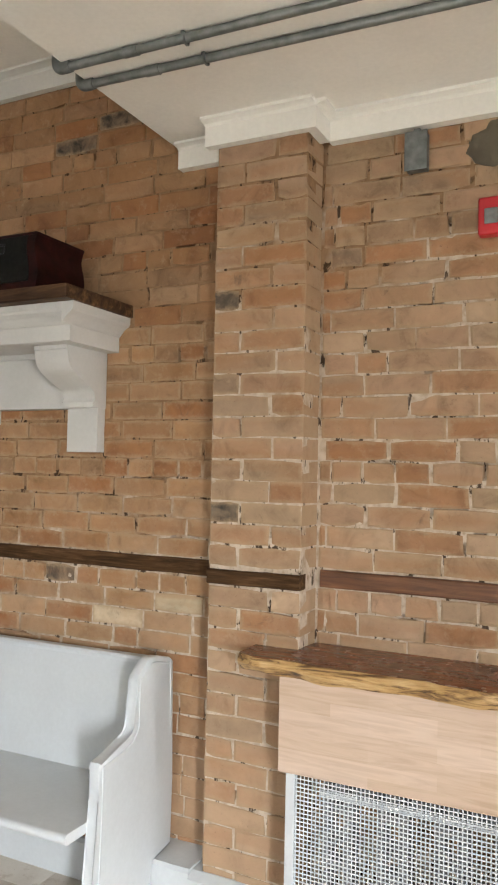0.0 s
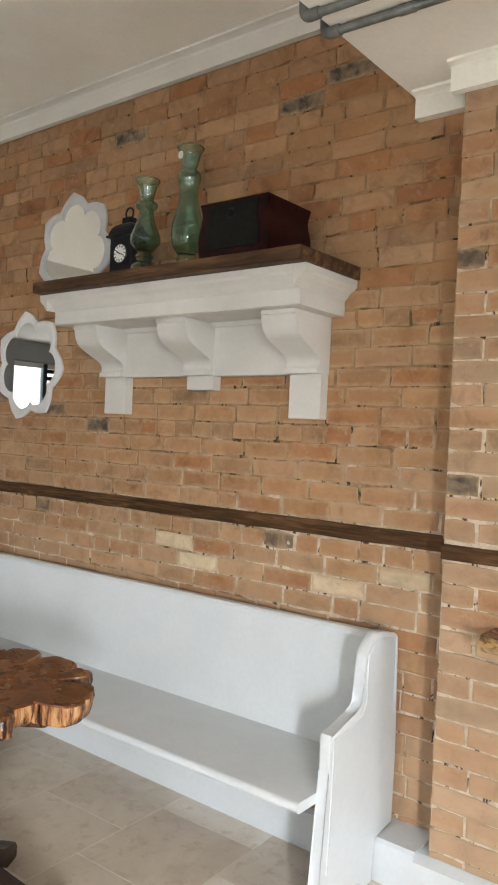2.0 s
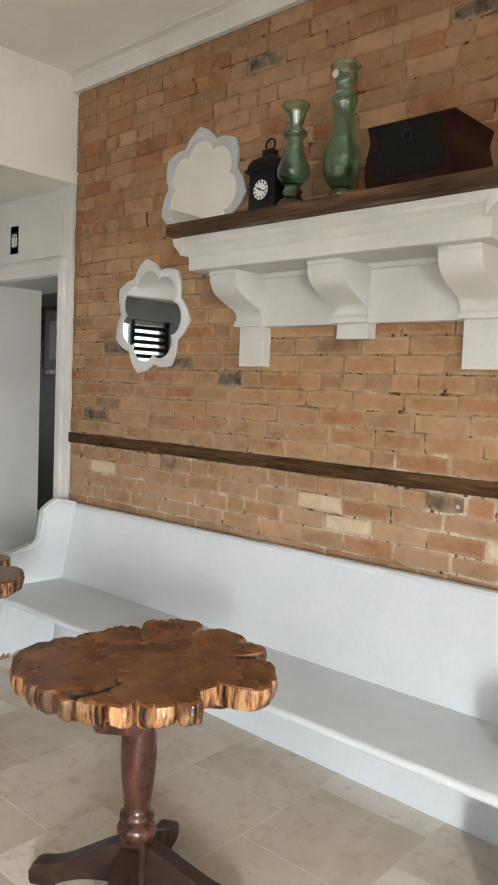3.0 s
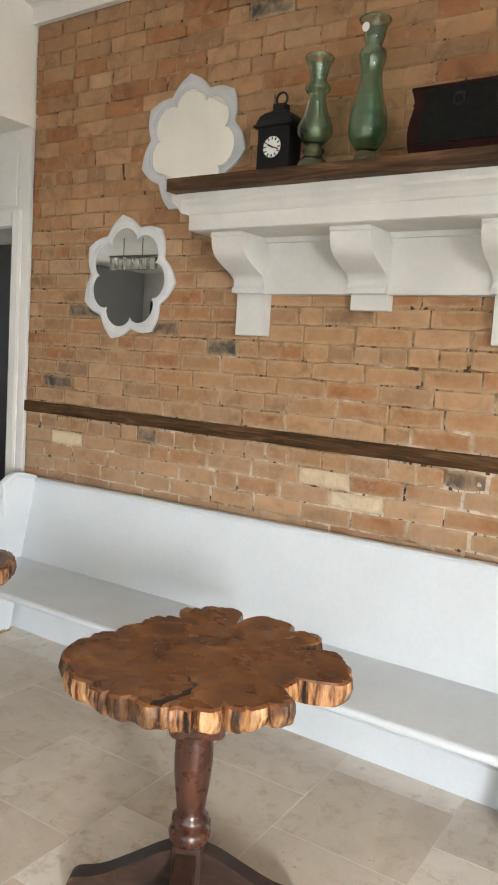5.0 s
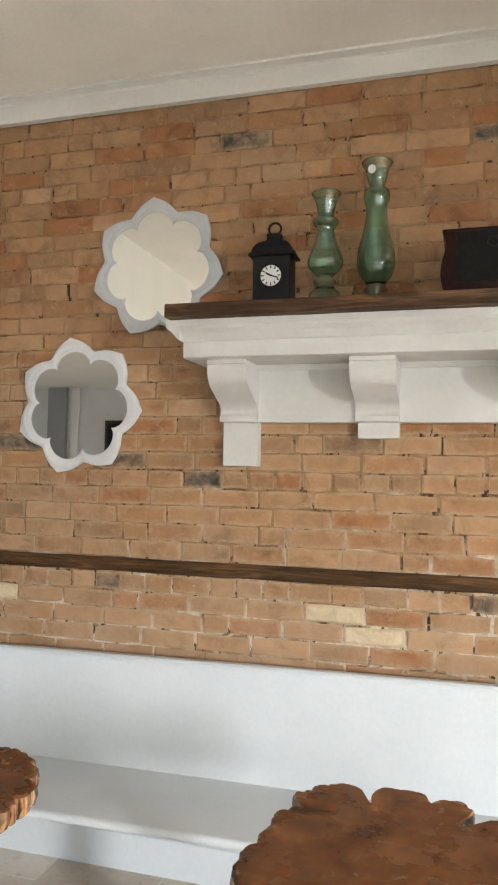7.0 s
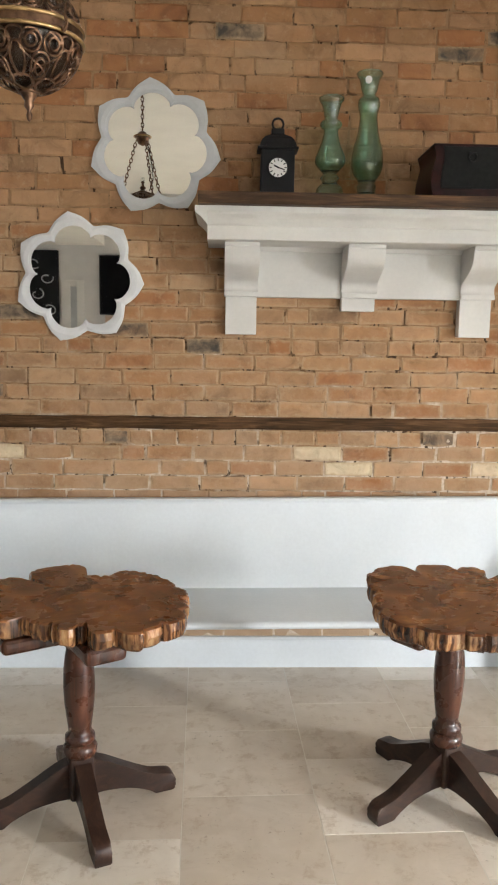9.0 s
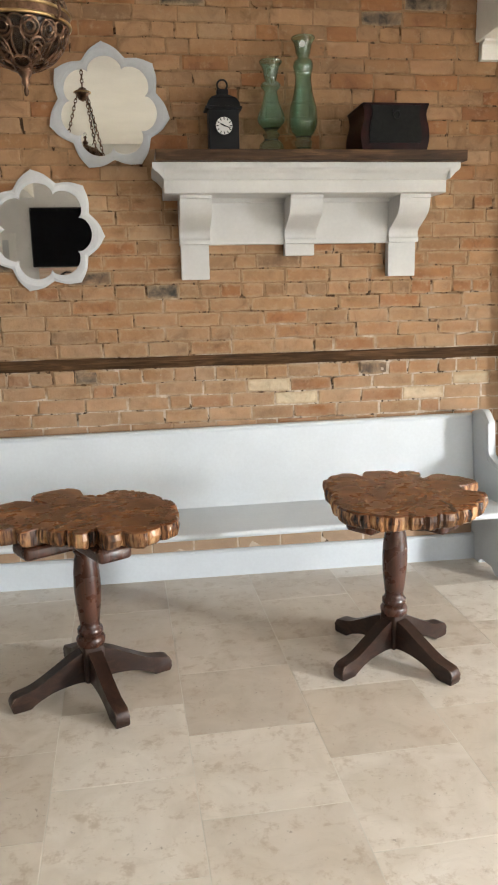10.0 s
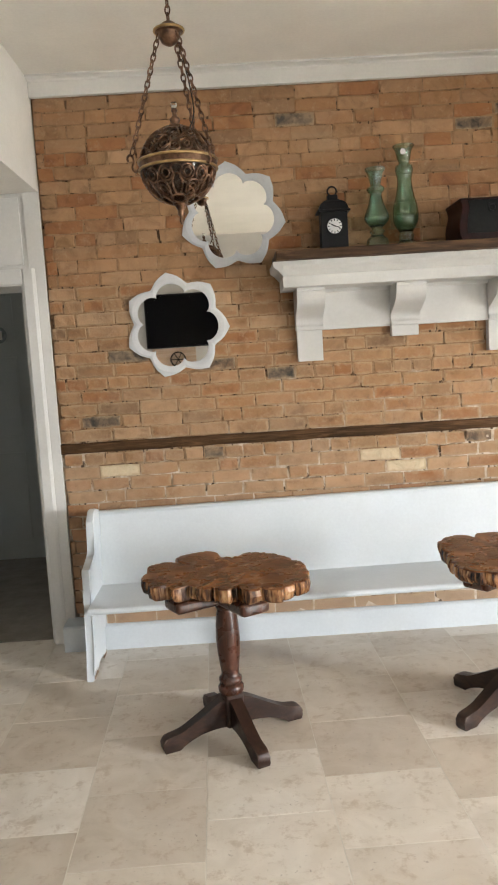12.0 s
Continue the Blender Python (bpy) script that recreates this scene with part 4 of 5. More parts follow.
glass_holder((-2.803, 2.475, SHELF), [(0.066, 0.0), (0.067, 0.012), (0.064, 0.030), (0.058, 0.052), (0.042, 0.068), (0.035, 0.079), (0.044, 0.094), (0.037, 0.106), (0.031, 0.114), (0.050, 0.134), (0.066, 0.155), (0.070, 0.174), (0.064, 0.200), (0.046, 0.244), (0.036, 0.280), (0.033, 0.303), (0.046, 0.318), (0.051, 0.330), (0.045, 0.342), (0.031, 0.352), (0.032, 0.365), (0.038, 0.392), (0.044, 0.415), (0.055, 0.432), (0.058, 0.442), (0.056, 0.446)], 0.125,
             "short green glass candle holder on the mantel shelf")
tall = glass_holder((-2.618, 2.555, SHELF), [(0.069, 0.0), (0.068, 0.016), (0.062, 0.030), (0.044, 0.046), (0.042, 0.056), (0.046, 0.076), (0.038, 0.090), (0.046, 0.108), (0.061, 0.128), (0.073, 0.158), (0.075, 0.184), (0.071, 0.240), (0.058, 0.285), (0.048, 0.330), (0.041, 0.390), (0.050, 0.430), (0.052, 0.448), (0.047, 0.468), (0.030, 0.482), (0.030, 0.490), (0.037, 0.506), (0.043, 0.535), (0.048, 0.555), (0.060, 0.572), (0.062, 0.578), (0.060, 0.582)], 0.10,
                    "tall pale green glass candle holder with a white sticker")
part("sticker", prism([(-0.014 + 0.015 * math.cos(a * math.pi / 10), 0.538 + 0.017 * math.sin(a * math.pi / 10)) for a in range(20)], -0.0505, -0.0485, "y"), clock_white, tall, "round white paper sticker")


def chest():
    c = thing("keepsake_chest", (-2.185, 2.50, SHELF), "dark red lacquered keepsake chest with a black front and flared lid", "chest")
    side = smooth_line([(0.186, 0.0, 0), (0.196, 0.025, 0), (0.203, 0.065, 0), (0.199, 0.105, 0), (0.188, 0.14, 0), (0.182, 0.165, 0), (0.186, 0.188, 0), (0.197, 0.214, 0)], 3)
    outline = [(-v.x * 0.85, v.y) for v in side] + [(v.x * 0.85, v.y) for v in side[::-1]]
    part("body", prism(outline, -0.135, 0.135, "y", 0.004), lacquer_red, c, smooth=40)
    inner = [(x * 0.76, z) for x, z in outline if 0.035 < z < 0.212]
    part("front_panel", prism(inner, -0.141, -0.132, "y", 0.002), leather_dark, c, "black tooled leather front panel")
    part("lid", box((-0.167, -0.138, 0.208), (0.167, 0.138, 0.219), 0.004), lacquer_red, c)
    part("ring_pull", add_tube(bmesh.new(), [(0.017 * math.cos(a * math.pi / 9), -0.146, 0.163 + 0.017 * math.sin(a * math.pi / 9)) for a in range(18)], 0.003, 6, True), black_paint, c)
    part("pull_plate", box((-0.018, -0.146, 0.176), (0.018, -0.140, 0.186), 0.002), black_paint, c)
    for o in c.children:
        for v in o.data.vertices:
            v.co = Vector((v.co.x * 1.04, v.co.y * 1.06, v.co.z * 1.055))
    return c


chest()


# ---- hanging lamp ----
def chain_links(bm, a, b, size=0.030, wire=0.0032):
    """Oval links, turned by quarters, from a to b."""
    a, b = Vector(a), Vector(b)
    n = max(2, round((b - a).length / (size * 0.78)))
    d = (b - a).normalized()
    u = d.cross(Vector((0.3, 0.9, 0.1))).normalized()
    w = d.cross(u)
    for k in range(n):
        c = a + (b - a) * ((k + 0.5) / n)
        s = u if k % 2 else w
        pts = [c + d * (size * 0.52 * math.cos(t * math.pi / 6)) + s * (size * 0.27 * math.sin(t * math.pi / 6)) for t in range(12)]
        add_tube(bm, pts, wire, 5, True)
    return bm


def globe_lamp():
    X, Y, Z, R = -3.842, 1.165, 2.495, 0.150
    t = thing("pendant_lamp", (X, Y, Z), "hanging globe lamp of pierced aged brass on three chains", "pendant lamp")
    on = lambda lat, lon, r: (r * math.cos(lat) * math.cos(lon), r * math.cos(lat) * math.sin(lon), r * math.sin(lat))

    def dome(sign):
        bm = bmesh.new()
        D = math.pi / 180
        for k in range(6):
            lon = k * math.pi / 3
            for lat0, la, lo, shift in ((21, 11, 11, -13), (21, 11, 11, 13), (21, 6, 6, -13), (21, 6, 6, 13), (46, 15, 13, 0), (46, 9, 7, 0), (40, 18, 9, 30), (67, 11, 26, 30), (16, 7, 9, 30)):
                pts = [on(sign * (lat0 + la * math.sin(s * math.pi / 10)) * D, lon + (shift + lo * math.cos(s * math.pi / 10)) * D, R) for s in range(20)]
                add_tube(bm, pts, 0.0040, 5, True)
            for turn in (-1, 1):
                pts = [on(sign * (10 + 68 * s / 14) * D, lon + turn * (6 + 20 * math.sin(s * math.pi / 6.5)) * D, R + 0.001) for s in range(15)]
                add_tube(bm, pts, 0.003, 5)
        add_tube(bm, [on(sign * 80 * D, s * math.pi / 8, R) for s in range(16)], 0.005, 6, True)
        return bm

    part("upper_dome", dome(1), aged_brass, t, "pierced brass scrollwork", smooth=60)["kind"] = "stuff"
    part("lower_dome", dome(-1), aged_brass, t, "pierced brass scrollwork", smooth=60)["kind"] = "stuff"
    part("glass_globe", lathe([(0, -R * 0.90)] + [(R * 0.90 * math.cos(a * math.pi / 18), R * 0.90 * math.sin(a * math.pi / 18)) for a in range(-8, 9)] + [(0, R * 0.90)], 32), lamp_glass, t, "brownish glass liner", smooth=60)
    part("band", lathe([(R - 0.004, -0.018), (R + 0.004, -0.016), (R + 0.005, 0.016), (R - 0.004, 0.018), (R - 0.008, 0.0), (R - 0.004, -0.018)], 48), aged_brass, t, smooth=50)
    for z in (-0.016, 0.016):
        ringp = [((R + 0.004) * math.cos(a * math.pi / 24), (R + 0.004) * math.sin(a * math.pi / 24), z) for a in range(48)]
        part("band_ring", add_tube(bmesh.new(), ringp, 0.0058, 8, True), bright_brass, t, "brighter brass ring", smooth=60)
    part("finial", lathe([(0.03, R - 0.004), (0.03, R + 0.004), (0.012, R + 0.010), (0.020, R + 0.022), (0.020, R + 0.030), (0.009, R + 0.040), (0.008, R + 0.055), (0.013, R + 0.060), (0.011, R + 0.066), (0, R + 0.067)], 20), aged_brass, t, smooth=60)
    part("drop", lathe([(0, -R - 0.078), (0.006, -R - 0.072), (0.009, -R - 0.060), (0.005, -R - 0.048), (0.014, -R - 0.036), (0.012, -R - 0.022), (0.020, -R - 0.010), (0.026, -R + 0.004)], 20), aged_brass, t, smooth=60)
    hz = 0.505
    part("hub", lathe([(0, hz - 0.055), (0.012, hz - 0.050), (0.030, hz - 0.040), (0.042, hz - 0.018), (0.044, hz - 0.004), (0.055, hz), (0.057, hz + 0.008), (0.052, hz + 0.014), (0.036, hz + 0.018), (0.026, hz + 0.032), (0.012, hz + 0.040), (0, hz + 0.042)], 28), aged_brass, t, smooth=50)
    part("hub_rim", add_tube(bmesh.new(), [(0.057 * math.cos(a * math.pi / 16), 0.057 * math.sin(a * math.pi / 16), hz + 0.005) for a in range(32)], 0.0055, 8, True), bright_brass, t, "brighter brass ring", smooth=60)
    part("finial_tip", lathe([(0, R + 0.068), (0.010, R + 0.070), (0.013, R + 0.080), (0.011, R + 0.092), (0, R + 0.096)], 14), pane_glass, t, "clear glass tip", smooth=60)
    for deg in (192, 318, 60):
        a = radians(deg)
        c, s = math.cos(a), math.sin(a)
        ch = part("chain", chain_links(bmesh.new(), (0.042 * c, 0.042 * s, hz - 0.01), (0.178 * c, 0.178 * s, 0.045), 0.034), aged_brass, t, smooth=60)
        hook = [((R + 0.004 + d) * c, (R + 0.004 + d) * s, z) for d, z in ((0.0, -0.012), (0.016, -0.022), (0.026, -0.006), (0.020, 0.014), (0.022, 0.034), (0.034, 0.042), (0.044, 0.030), (0.040, 0.016))]
        part("hook", add_tube(bmesh.new(), smooth_line(hook, 3), 0.0045, 6), aged_brass, ch)
    part("top_chain", chain_links(bmesh.new(), (0, 0, hz + 0.04), (0, 0, CEIL - Z - 0.02), 0.036), aged_brass, t, smooth=60)
    cable = smooth_line([(0.03, 0.02, hz - 0.02), (0.062, 0.05, 0.34), (0.075, 0.06, 0.22), (0.05, 0.05, R + 0.0)], 5)
    part("cable", add_tube(bmesh.new(), cable, 0.003, 6), black_paint, t)
    part("ceiling_rose", lathe([(0.05, CEIL - Z - 0.022), (0.045, CEIL - Z - 0.022), (0.055, CEIL - Z - 0.008), (0.055, CEIL - Z), (0.0, CEIL - Z)], 24), aged_brass, t)
    return t


globe_lamp()


# ---- heater bay ----
def heater_cover():
    h = thing("heater_cover", (0, 0, 0), "pale laminated timber heater cover with a white wire grille", "heater cover")
    X0, X1, Y = -0.985, 0.95, 2.43
    part("front_board", box((X0, Y, 0.635), (X1, Y + 0.022, 0.945), 0.003), pine, h, "pale laminated board front")
    part("side_board", box((X0 + 0.001, Y + 0.022, 0.635), (X0 + 0.021, PIL_Y + 0.10, 0.945), 0.002), pine, h)
    part("frame_stile", box((X0 + 0.028, Y + 0.002, 0.0), (X0 + 0.060, Y + 0.03, 0.637), 0.003), white_gloss, h, "white painted stile")
    part("frame_stile", box((X1 - 0.06, Y + 0.002, 0.0), (X1 - 0.03, Y + 0.03, 0.637), 0.003), white_gloss, h, "white painted stile")
    part("frame_rail", box((X0 + 0.060, Y + 0.002, 0.0), (X1 - 0.06, Y + 0.03, 0.07), 0.003), white_gloss, h, "white painted bottom rail")
    verts, faces = [], []

    def wire(lo, hi):
        k = len(verts)
        verts.extend([(x, y, z) for x in (lo[0], hi[0]) for y in (lo[1], hi[1]) for z in (lo[2], hi[2])])
        faces.extend([tuple(k + i for i in f) for f in ((0, 1, 3, 2), (4, 6, 7, 5), (0, 4, 5, 1), (2, 3, 7, 6), (0, 2, 6, 4), (1, 5, 7, 3))])

    s, w = 0.0136, 0.0038
    x = X0 + 0.062
    while x < X1 - 0.062:
        wire((x, Y + 0.010, 0.07), (x + w, Y + 0.012, 0.636))
        x += s
    z = 0.075
    while z < 0.634:
        wire((X0 + 0.06, Y + 0.0085, z), (X1 - 0.06, Y + 0.0105, z + w * 1.1))
        z += s
    link_mesh("wire_grille", verts, faces, white_gloss, h, "white square wire mesh")
    return h


heater_cover()


def radiator():
    r = thing("radiator", (0, 0, 0), "ornate grey cast iron radiator behind the wire grille", "radiator")
    for k in range(9):
        x = -0.86 + 0.185 * k
        bm = bmesh.new()
        for dx in (0, 0.075):
            add_box(bm, (x + dx, 2.51, 0.06), (x + dx + 0.030, 2.60, 0.58), 0.012, 2)
        for z in (0.12, 0.32, 0.50):
            add_box(bm, (x + 0.02, 2.52, z), (x + 0.085, 2.59, z + 0.028), 0.010, 2)
        for z in (0.18, 0.38):
            for s in (-1, 1):
                add_box(bm, (-0.008, -0.02, -0.065), (0.008, 0.02, 0.065), 0.004, 1, pose(x + 0.052, 2.545, z + 0.04, 0, 38 * s))
        part("column", bm, grey_wall, r)
    part("top_rail", box((-0.87, 2.505, 0.545), (0.76, 2.60, 0.575), 0.01), white_gloss, r)
    part("foot", box((-0.85, 2.52, 0), (-0.80, 2.60, 0.075), 0.008), white_gloss, r)
    part("foot", box((0.70, 2.52, 0), (0.75, 2.60, 0.075), 0.008), white_gloss, r)
    return r


radiator()


def live_edge_shelf():
    t = thing("live_edge_shelf", (0, 0, 0), "live-edge timber shelf with a reddish top over the heater", "shelf")
    n = 110
    X0, X1, TOP = -1.148, 1.0, 0.998
    def sheet(ks, name, mat, label):
        bm = bmesh.new()
        rows = []
        for i in range(n + 1):
            x = X0 + (X1 - X0) * i / n
            f = 2.395 + 0.020 * noise.noise((x * 3, 0.3, 1)) + 0.016 * noise.noise((x * 11, 2.3, 1)) + 0.055 * max(0.0, 1 - (x - X0) / 0.13) ** 2
            b = PIL_Y - 0.002 if x < PIL_R + 0.002 else WALL_Y - 0.006
            dz = 0.012 * noise.noise((x * 8, 7, 1))
            row = ((x, b, TOP), (x, f + 0.012, TOP), (x, f + 0.004, TOP - 0.004), (x, f - 0.006 + dz, TOP - 0.026), (x, f + 0.010 + dz, TOP - 0.052 + dz), (x, b, TOP - 0.052))
            rows.append([bm.verts.new(row[k]) for k in ks])
        m = len(ks)
        for p, q in zip(rows, rows[1:]):
            for k in range(m):
                bm.faces.new((p[k], p[(k + 1) % m], q[(k + 1) % m], q[k]))
        bm.faces.new(rows[0])
        bm.faces.new(rows[-1][::-1])
        return part(name, bm, mat, t, label, smooth=40)

    sheet((0, 1, 4, 5), "slab", shelf_top, "polished reddish slab")
    sheet((1, 2, 3, 4), "live_edge", shelf_edge, "wavy pale golden live edge")
    return t


live_edge_shelf()


def conduit(y0, y1, label):
    """A steel conduit under the lowered ceiling that turns up round its edge."""
    c = thing("conduit", (0, 0, 0), label, "conduit", "steel conduits under the ceiling")
    r, z = 0.0145, LOW_E - 0.017
    k = (y1 - y0) / (FAR_E - EAST)
    at = lambda x: y0 + k * (x - EAST)
    line = [(FAR_E - 0.002, at(FAR_E), z), (EAST + 0.03, at(EAST + 0.03), z)]
    part("pipe", add_tube(bmesh.new(), line, r, 14), steel, c, smooth=50)
    bend = smooth_line([(EAST + 0.035, at(EAST), z), (EAST, at(EAST), z), (EAST - 0.016, at(EAST), z + 0.008), (EAST - 0.021, at(EAST), z + 0.03), (EAST - 0.021, at(EAST), z + 0.08)], 4)
    part("elbow", add_tube(bmesh.new(), bend, r + 0.0045, 14), steel, c, smooth=50)
    part("riser", add_tube(bmesh.new(), [(EAST - 0.021, at(EAST), z + 0.07), (EAST - 0.021, at(EAST), CEIL - 0.002)], r, 14), steel, c, smooth=50)
    for x in (EAST + 0.24, EAST + 1.9):
        part("coupling", add_tube(bmesh.new(), [(x, at(x), z), (x + 0.05, at(x + 0.05), z)], r + 0.0028, 14), steel, c, smooth=50)
    for x in (EAST + 0.45, EAST + 2.4):
        part("saddle_clip", box((x, at(x) - 0.021, LOW_E - 0.034), (x + 0.012, at(x) + 0.021, LOW_E - 0.001), 0.010, 3), steel, c)
    return c


conduit(2.005, 2.175, "grey steel conduit fixed under the lowered ceiling")
conduit(2.125, 2.355, "grey steel conduit fixed under the lowered ceiling")

jb = thing("junction_box", (-0.618, WALL_Y - 0.004, 2.745), "galvanised steel junction box on the brick wall", "junction box")
part("box", box((-0.037, -0.045, -0.068), (0.037, 0.0, 0.062), 0.006), steel, jb)
part("lid", box((-0.040, -0.050, -0.072), (0.040, -0.045, 0.066), 0.003), steel, jb)
part("spout", box((-0.012, -0.036, 0.062), (0.012, -0.010, 0.08), 0.004), steel, jb)

cp = thing("alarm_call_point", (-0.363, WALL_Y - 0.004, 2.483), "red break-glass fire alarm call point on the brick wall", "fire alarm")
part("housing", box((-0.044, -0.046, -0.064), (0.044, 0.0, 0.064), 0.010, 3), red_plastic, cp)
part("button_plate", box((-0.022, -0.056, -0.030), (0.022, -0.050, 0.022), 0.004), steel, cp, "pale press plate")

bm = bmesh.new()
bmesh.ops.create_icosphere(bm, subdivisions=3, radius=1.0)
for v in bm.verts:
    k = 1 + 0.35 * noise.noise(v.co * 2.1) + 0.18 * noise.noise(v.co * 5)
    v.co = Vector((v.co.x * 0.10 * k, v.co.y * 0.022 * k, v.co.z * 0.075 * k))
stone = part("rubble_patch", bm, stone_grey, None, smooth=30)
stone.location = (-0.355, WALL_Y + 0.004, 2.745)
tagged(stone, "rough grey patch of rubble in a broken brick", "rubble")

# ---- the far side of the room, seen in the mirrors ----
tv = thing("wall_screen", (-4.17, BACK + 0.002, 2.295), "large black wall-mounted screen, switched off", "screen")
part("panel", box((-0.665, 0.0, -0.365), (0.66, 0.045, 0.365), 0.006), black_paint, tv)
part("glass", box((-0.645, 0.045, -0.345), (0.64, 0.049, 0.345)), screen_black, tv)

plaque = thing("timber_plaque", (-4.47, BACK + 0.002, 1.725), "pale timber wall plaque with a dark wheel ornament", "plaque")
for k in range(4):
    part("board", box((-0.30, 0, -0.20 + 0.1 * k), (0.30, 0.025, -0.102 + 0.1 * k), 0.003), pine, plaque)
wh = part("wheel", add_tube(bmesh.new(), [(0.05 + 0.10 * math.cos(a * math.pi / 14), 0.033, 0.04 + 0.10 * math.sin(a * math.pi / 14)) for a in range(28)], 0.010, 8, True), black_paint, plaque)
bm = bmesh.new()
for k in range(3):
    add_box(bm, (-0.10, 0.026, -0.006), (0.10, 0.036, 0.006), 0, 1, Matrix.Translation((0.05, 0, 0.04)) @ Matrix.Rotation(k * math.pi / 3, 4, "Y"))
part("spoke", bm, black_paint, wh)

for x in (-8.95, -8.30):
    p = thing("framed_print", (x, BACK + 0.002, 2.22), "small dark print in a black frame on the far wall", "picture", "dark framed prints")
    part("frame", box((-0.19, 0, -0.14), (0.19, 0.025, 0.14), 0.004), black_paint, p)
    part("sheet", box((-0.15, 0.025, -0.10), (0.15, 0.028, 0.10)), leather_dark, p)

cr = thing("crystal_pendant", (-6.95, -0.45, 2.52), "linear hanging lamp of clear cut glass prisms", "pendant lamp")
part("bar", box((-0.34, -0.03, 0.055), (0.34, 0.03, 0.075), 0.004), steel, cr)
for k in range(6):
    part("prism", box((-0.325 + 0.11 * k, -0.03, -0.075), (-0.232 + 0.11 * k, 0.03, 0.054), 0.012, 2), pane_glass, cr)
for x in (-0.15, 0.12):
    part("rod", add_tube(bmesh.new(), [(x, 0, 0.07), (x, 0, LOW_W - 2.52)], 0.004, 6), black_paint, cr)

sh = thing("louvre_shutter", (FAR_W + 0.002, -1.38, 0.92), "dark louvred window shutter, half closed", "shutter")
part("stile", box((0, -0.58, 0), (0.03, -0.53, 1.56), 0.003), black_paint, sh)
part("stile", box((0, 0.05, 0), (0.03, 0.10, 1.56), 0.003), black_paint, sh)
for k in range(15):
    s = part("slat", box((-0.004, -0.53, -0.032), (0.004, 0.05, 0.032), 0.002), black_paint, sh)
    s.matrix_basis = pose(0.016, 0, 0.06 + 0.10 * k, 0, 35)

art = thing("wall_art", (-5.545, BACK + 0.002, 2.25), "tall black wall art with pale curved line ornaments", "wall art")
part("panel", box((-0.205, 0, -0.52), (0.205, 0.03, 0.46), 0.004), black_paint, art)
for k, (x, z) in enumerate(((-0.10, 0.30), (0.06, 0.12), (-0.06, -0.08), (0.09, -0.28), (-0.09, -0.38))):
    curl = [(x + (0.05 + 0.003 * t) * math.cos(t * 0.5 + k), 0.036, z + (0.03 + 0.004 * t) * math.sin(t * 0.5 + k)) for t in range(12)]
    part("ornament", add_tube(bmesh.new(), curl, 0.007, 6), frame_grey, art, "pale wire scroll")

frame2 = thing("door_frame_2", (0, 0, 0), "white painted door and frame in the far wall", "door", kind="structure")
part("architrave", box((-5.31, BACK - 0.0, 0), (-5.20, BACK + 0.03, 2.35), 0.005), white_trim, frame2)
part("architrave", box((-5.12, BACK - 0.0, 0), (-5.03, BACK + 0.03, 2.35), 0.005), white_trim, frame2)
part("head", box((-5.20, BACK - 0.0, 2.27), (-5.12, BACK + 0.028, 2.35), 0.004), white_trim, frame2)
part("leaf", box((-5.20, BACK - 0.0, 0), (-5.12, BACK + 0.012, 2.27)), frame_grey, frame2)
structure(part("pilaster_south", box((-7.736, BACK, 0), (-7.47, BACK + 0.10, LOW_W)), grey_wall), "grey painted pier on the far wall", "pilaster")
structure(part("trim_south", box((-7.47, BACK, 0), (-7.316, BACK + 0.04, LOW_W), 0.006), white_trim), "white painted upright trim beside the pier", "trim")
pic2 = thing("framed_painting", (-6.72, BACK + 0.002, 2.08), "dark painting in a brown timber frame", "picture")
part("frame", box((-0.20, 0, -0.26), (0.20, 0.03, 0.26), 0.006), mantel_wood, pic2)
part("canvas", box((-0.16, 0.03, -0.22), (0.16, 0.034, 0.22)), black_paint, pic2)


# ---- bricks and tiles ----
def brick_shape(length, height, depth, rnd):
    """A worn clay brick: a slightly uneven face with rubbed edges, set into the wall. The face looks to -y."""
    h, l = height / 2, length / 2
    cols = [-1, -0.35, 0.3, 1]
    face, rim, back = [], [], []
    for sz in (-1, 1):
        for c in cols:
            e = 0.004 + rnd.uniform(0, 0.007)
            x = c * l - (math.copysign(e, c) if abs(c) == 1 else 0)
            face.append((x, rnd.uniform(-0.0022, 0.0022), sz * (h - 0.004 - rnd.uniform(0, 0.004) - (0.002 if abs(c) == 1 else 0))))
    corner = [(-l, -h), (-0.35 * l, -h), (0.3 * l, -h), (l, -h), (l, h), (0.3 * l, h), (-0.35 * l, h), (-l, h)]
    for x, z in corner:
        chip = (0.0035 * rnd.random() + (0.006 if rnd.random() < 0.14 else 0.0)) if abs(abs(x) - l) < 1e-6 else 0.0
        rim.append((x - math.copysign(chip, x) + rnd.uniform(-0.0025, 0.0020), 0.0010 + rnd.uniform(0, 0.0018), z - math.copysign(chip, z) + rnd.uniform(-0.0028, 0.0020)))
        back.append((x, depth, z))
    order = [0, 1, 2, 3, 7, 6, 5, 4]
    verts = face + rim + back
    faces = [(0, 1, 5, 4), (1, 2, 6, 5), (2, 3, 7, 6)]
    for i in range(8):
        j = (i + 1) % 8
        faces.append((order[i], 8 + i, 8 + j, order[j]))
        faces.append((8 + i, 16 + i, 16 + j, 8 + j))
    return verts, [f[::-1] for f in faces]


BRICKS = {}


def brick_kind(size, height, depth, variant):
    key = (size, height, depth, variant)
    if key not in BRICKS:
        BRICKS[key] = brick_shape(size, height, depth, random.Random(hash((round(size * 1000), round(height * 1000), variant)) % 99991))
    return key, BRICKS[key]


MESHES = {}


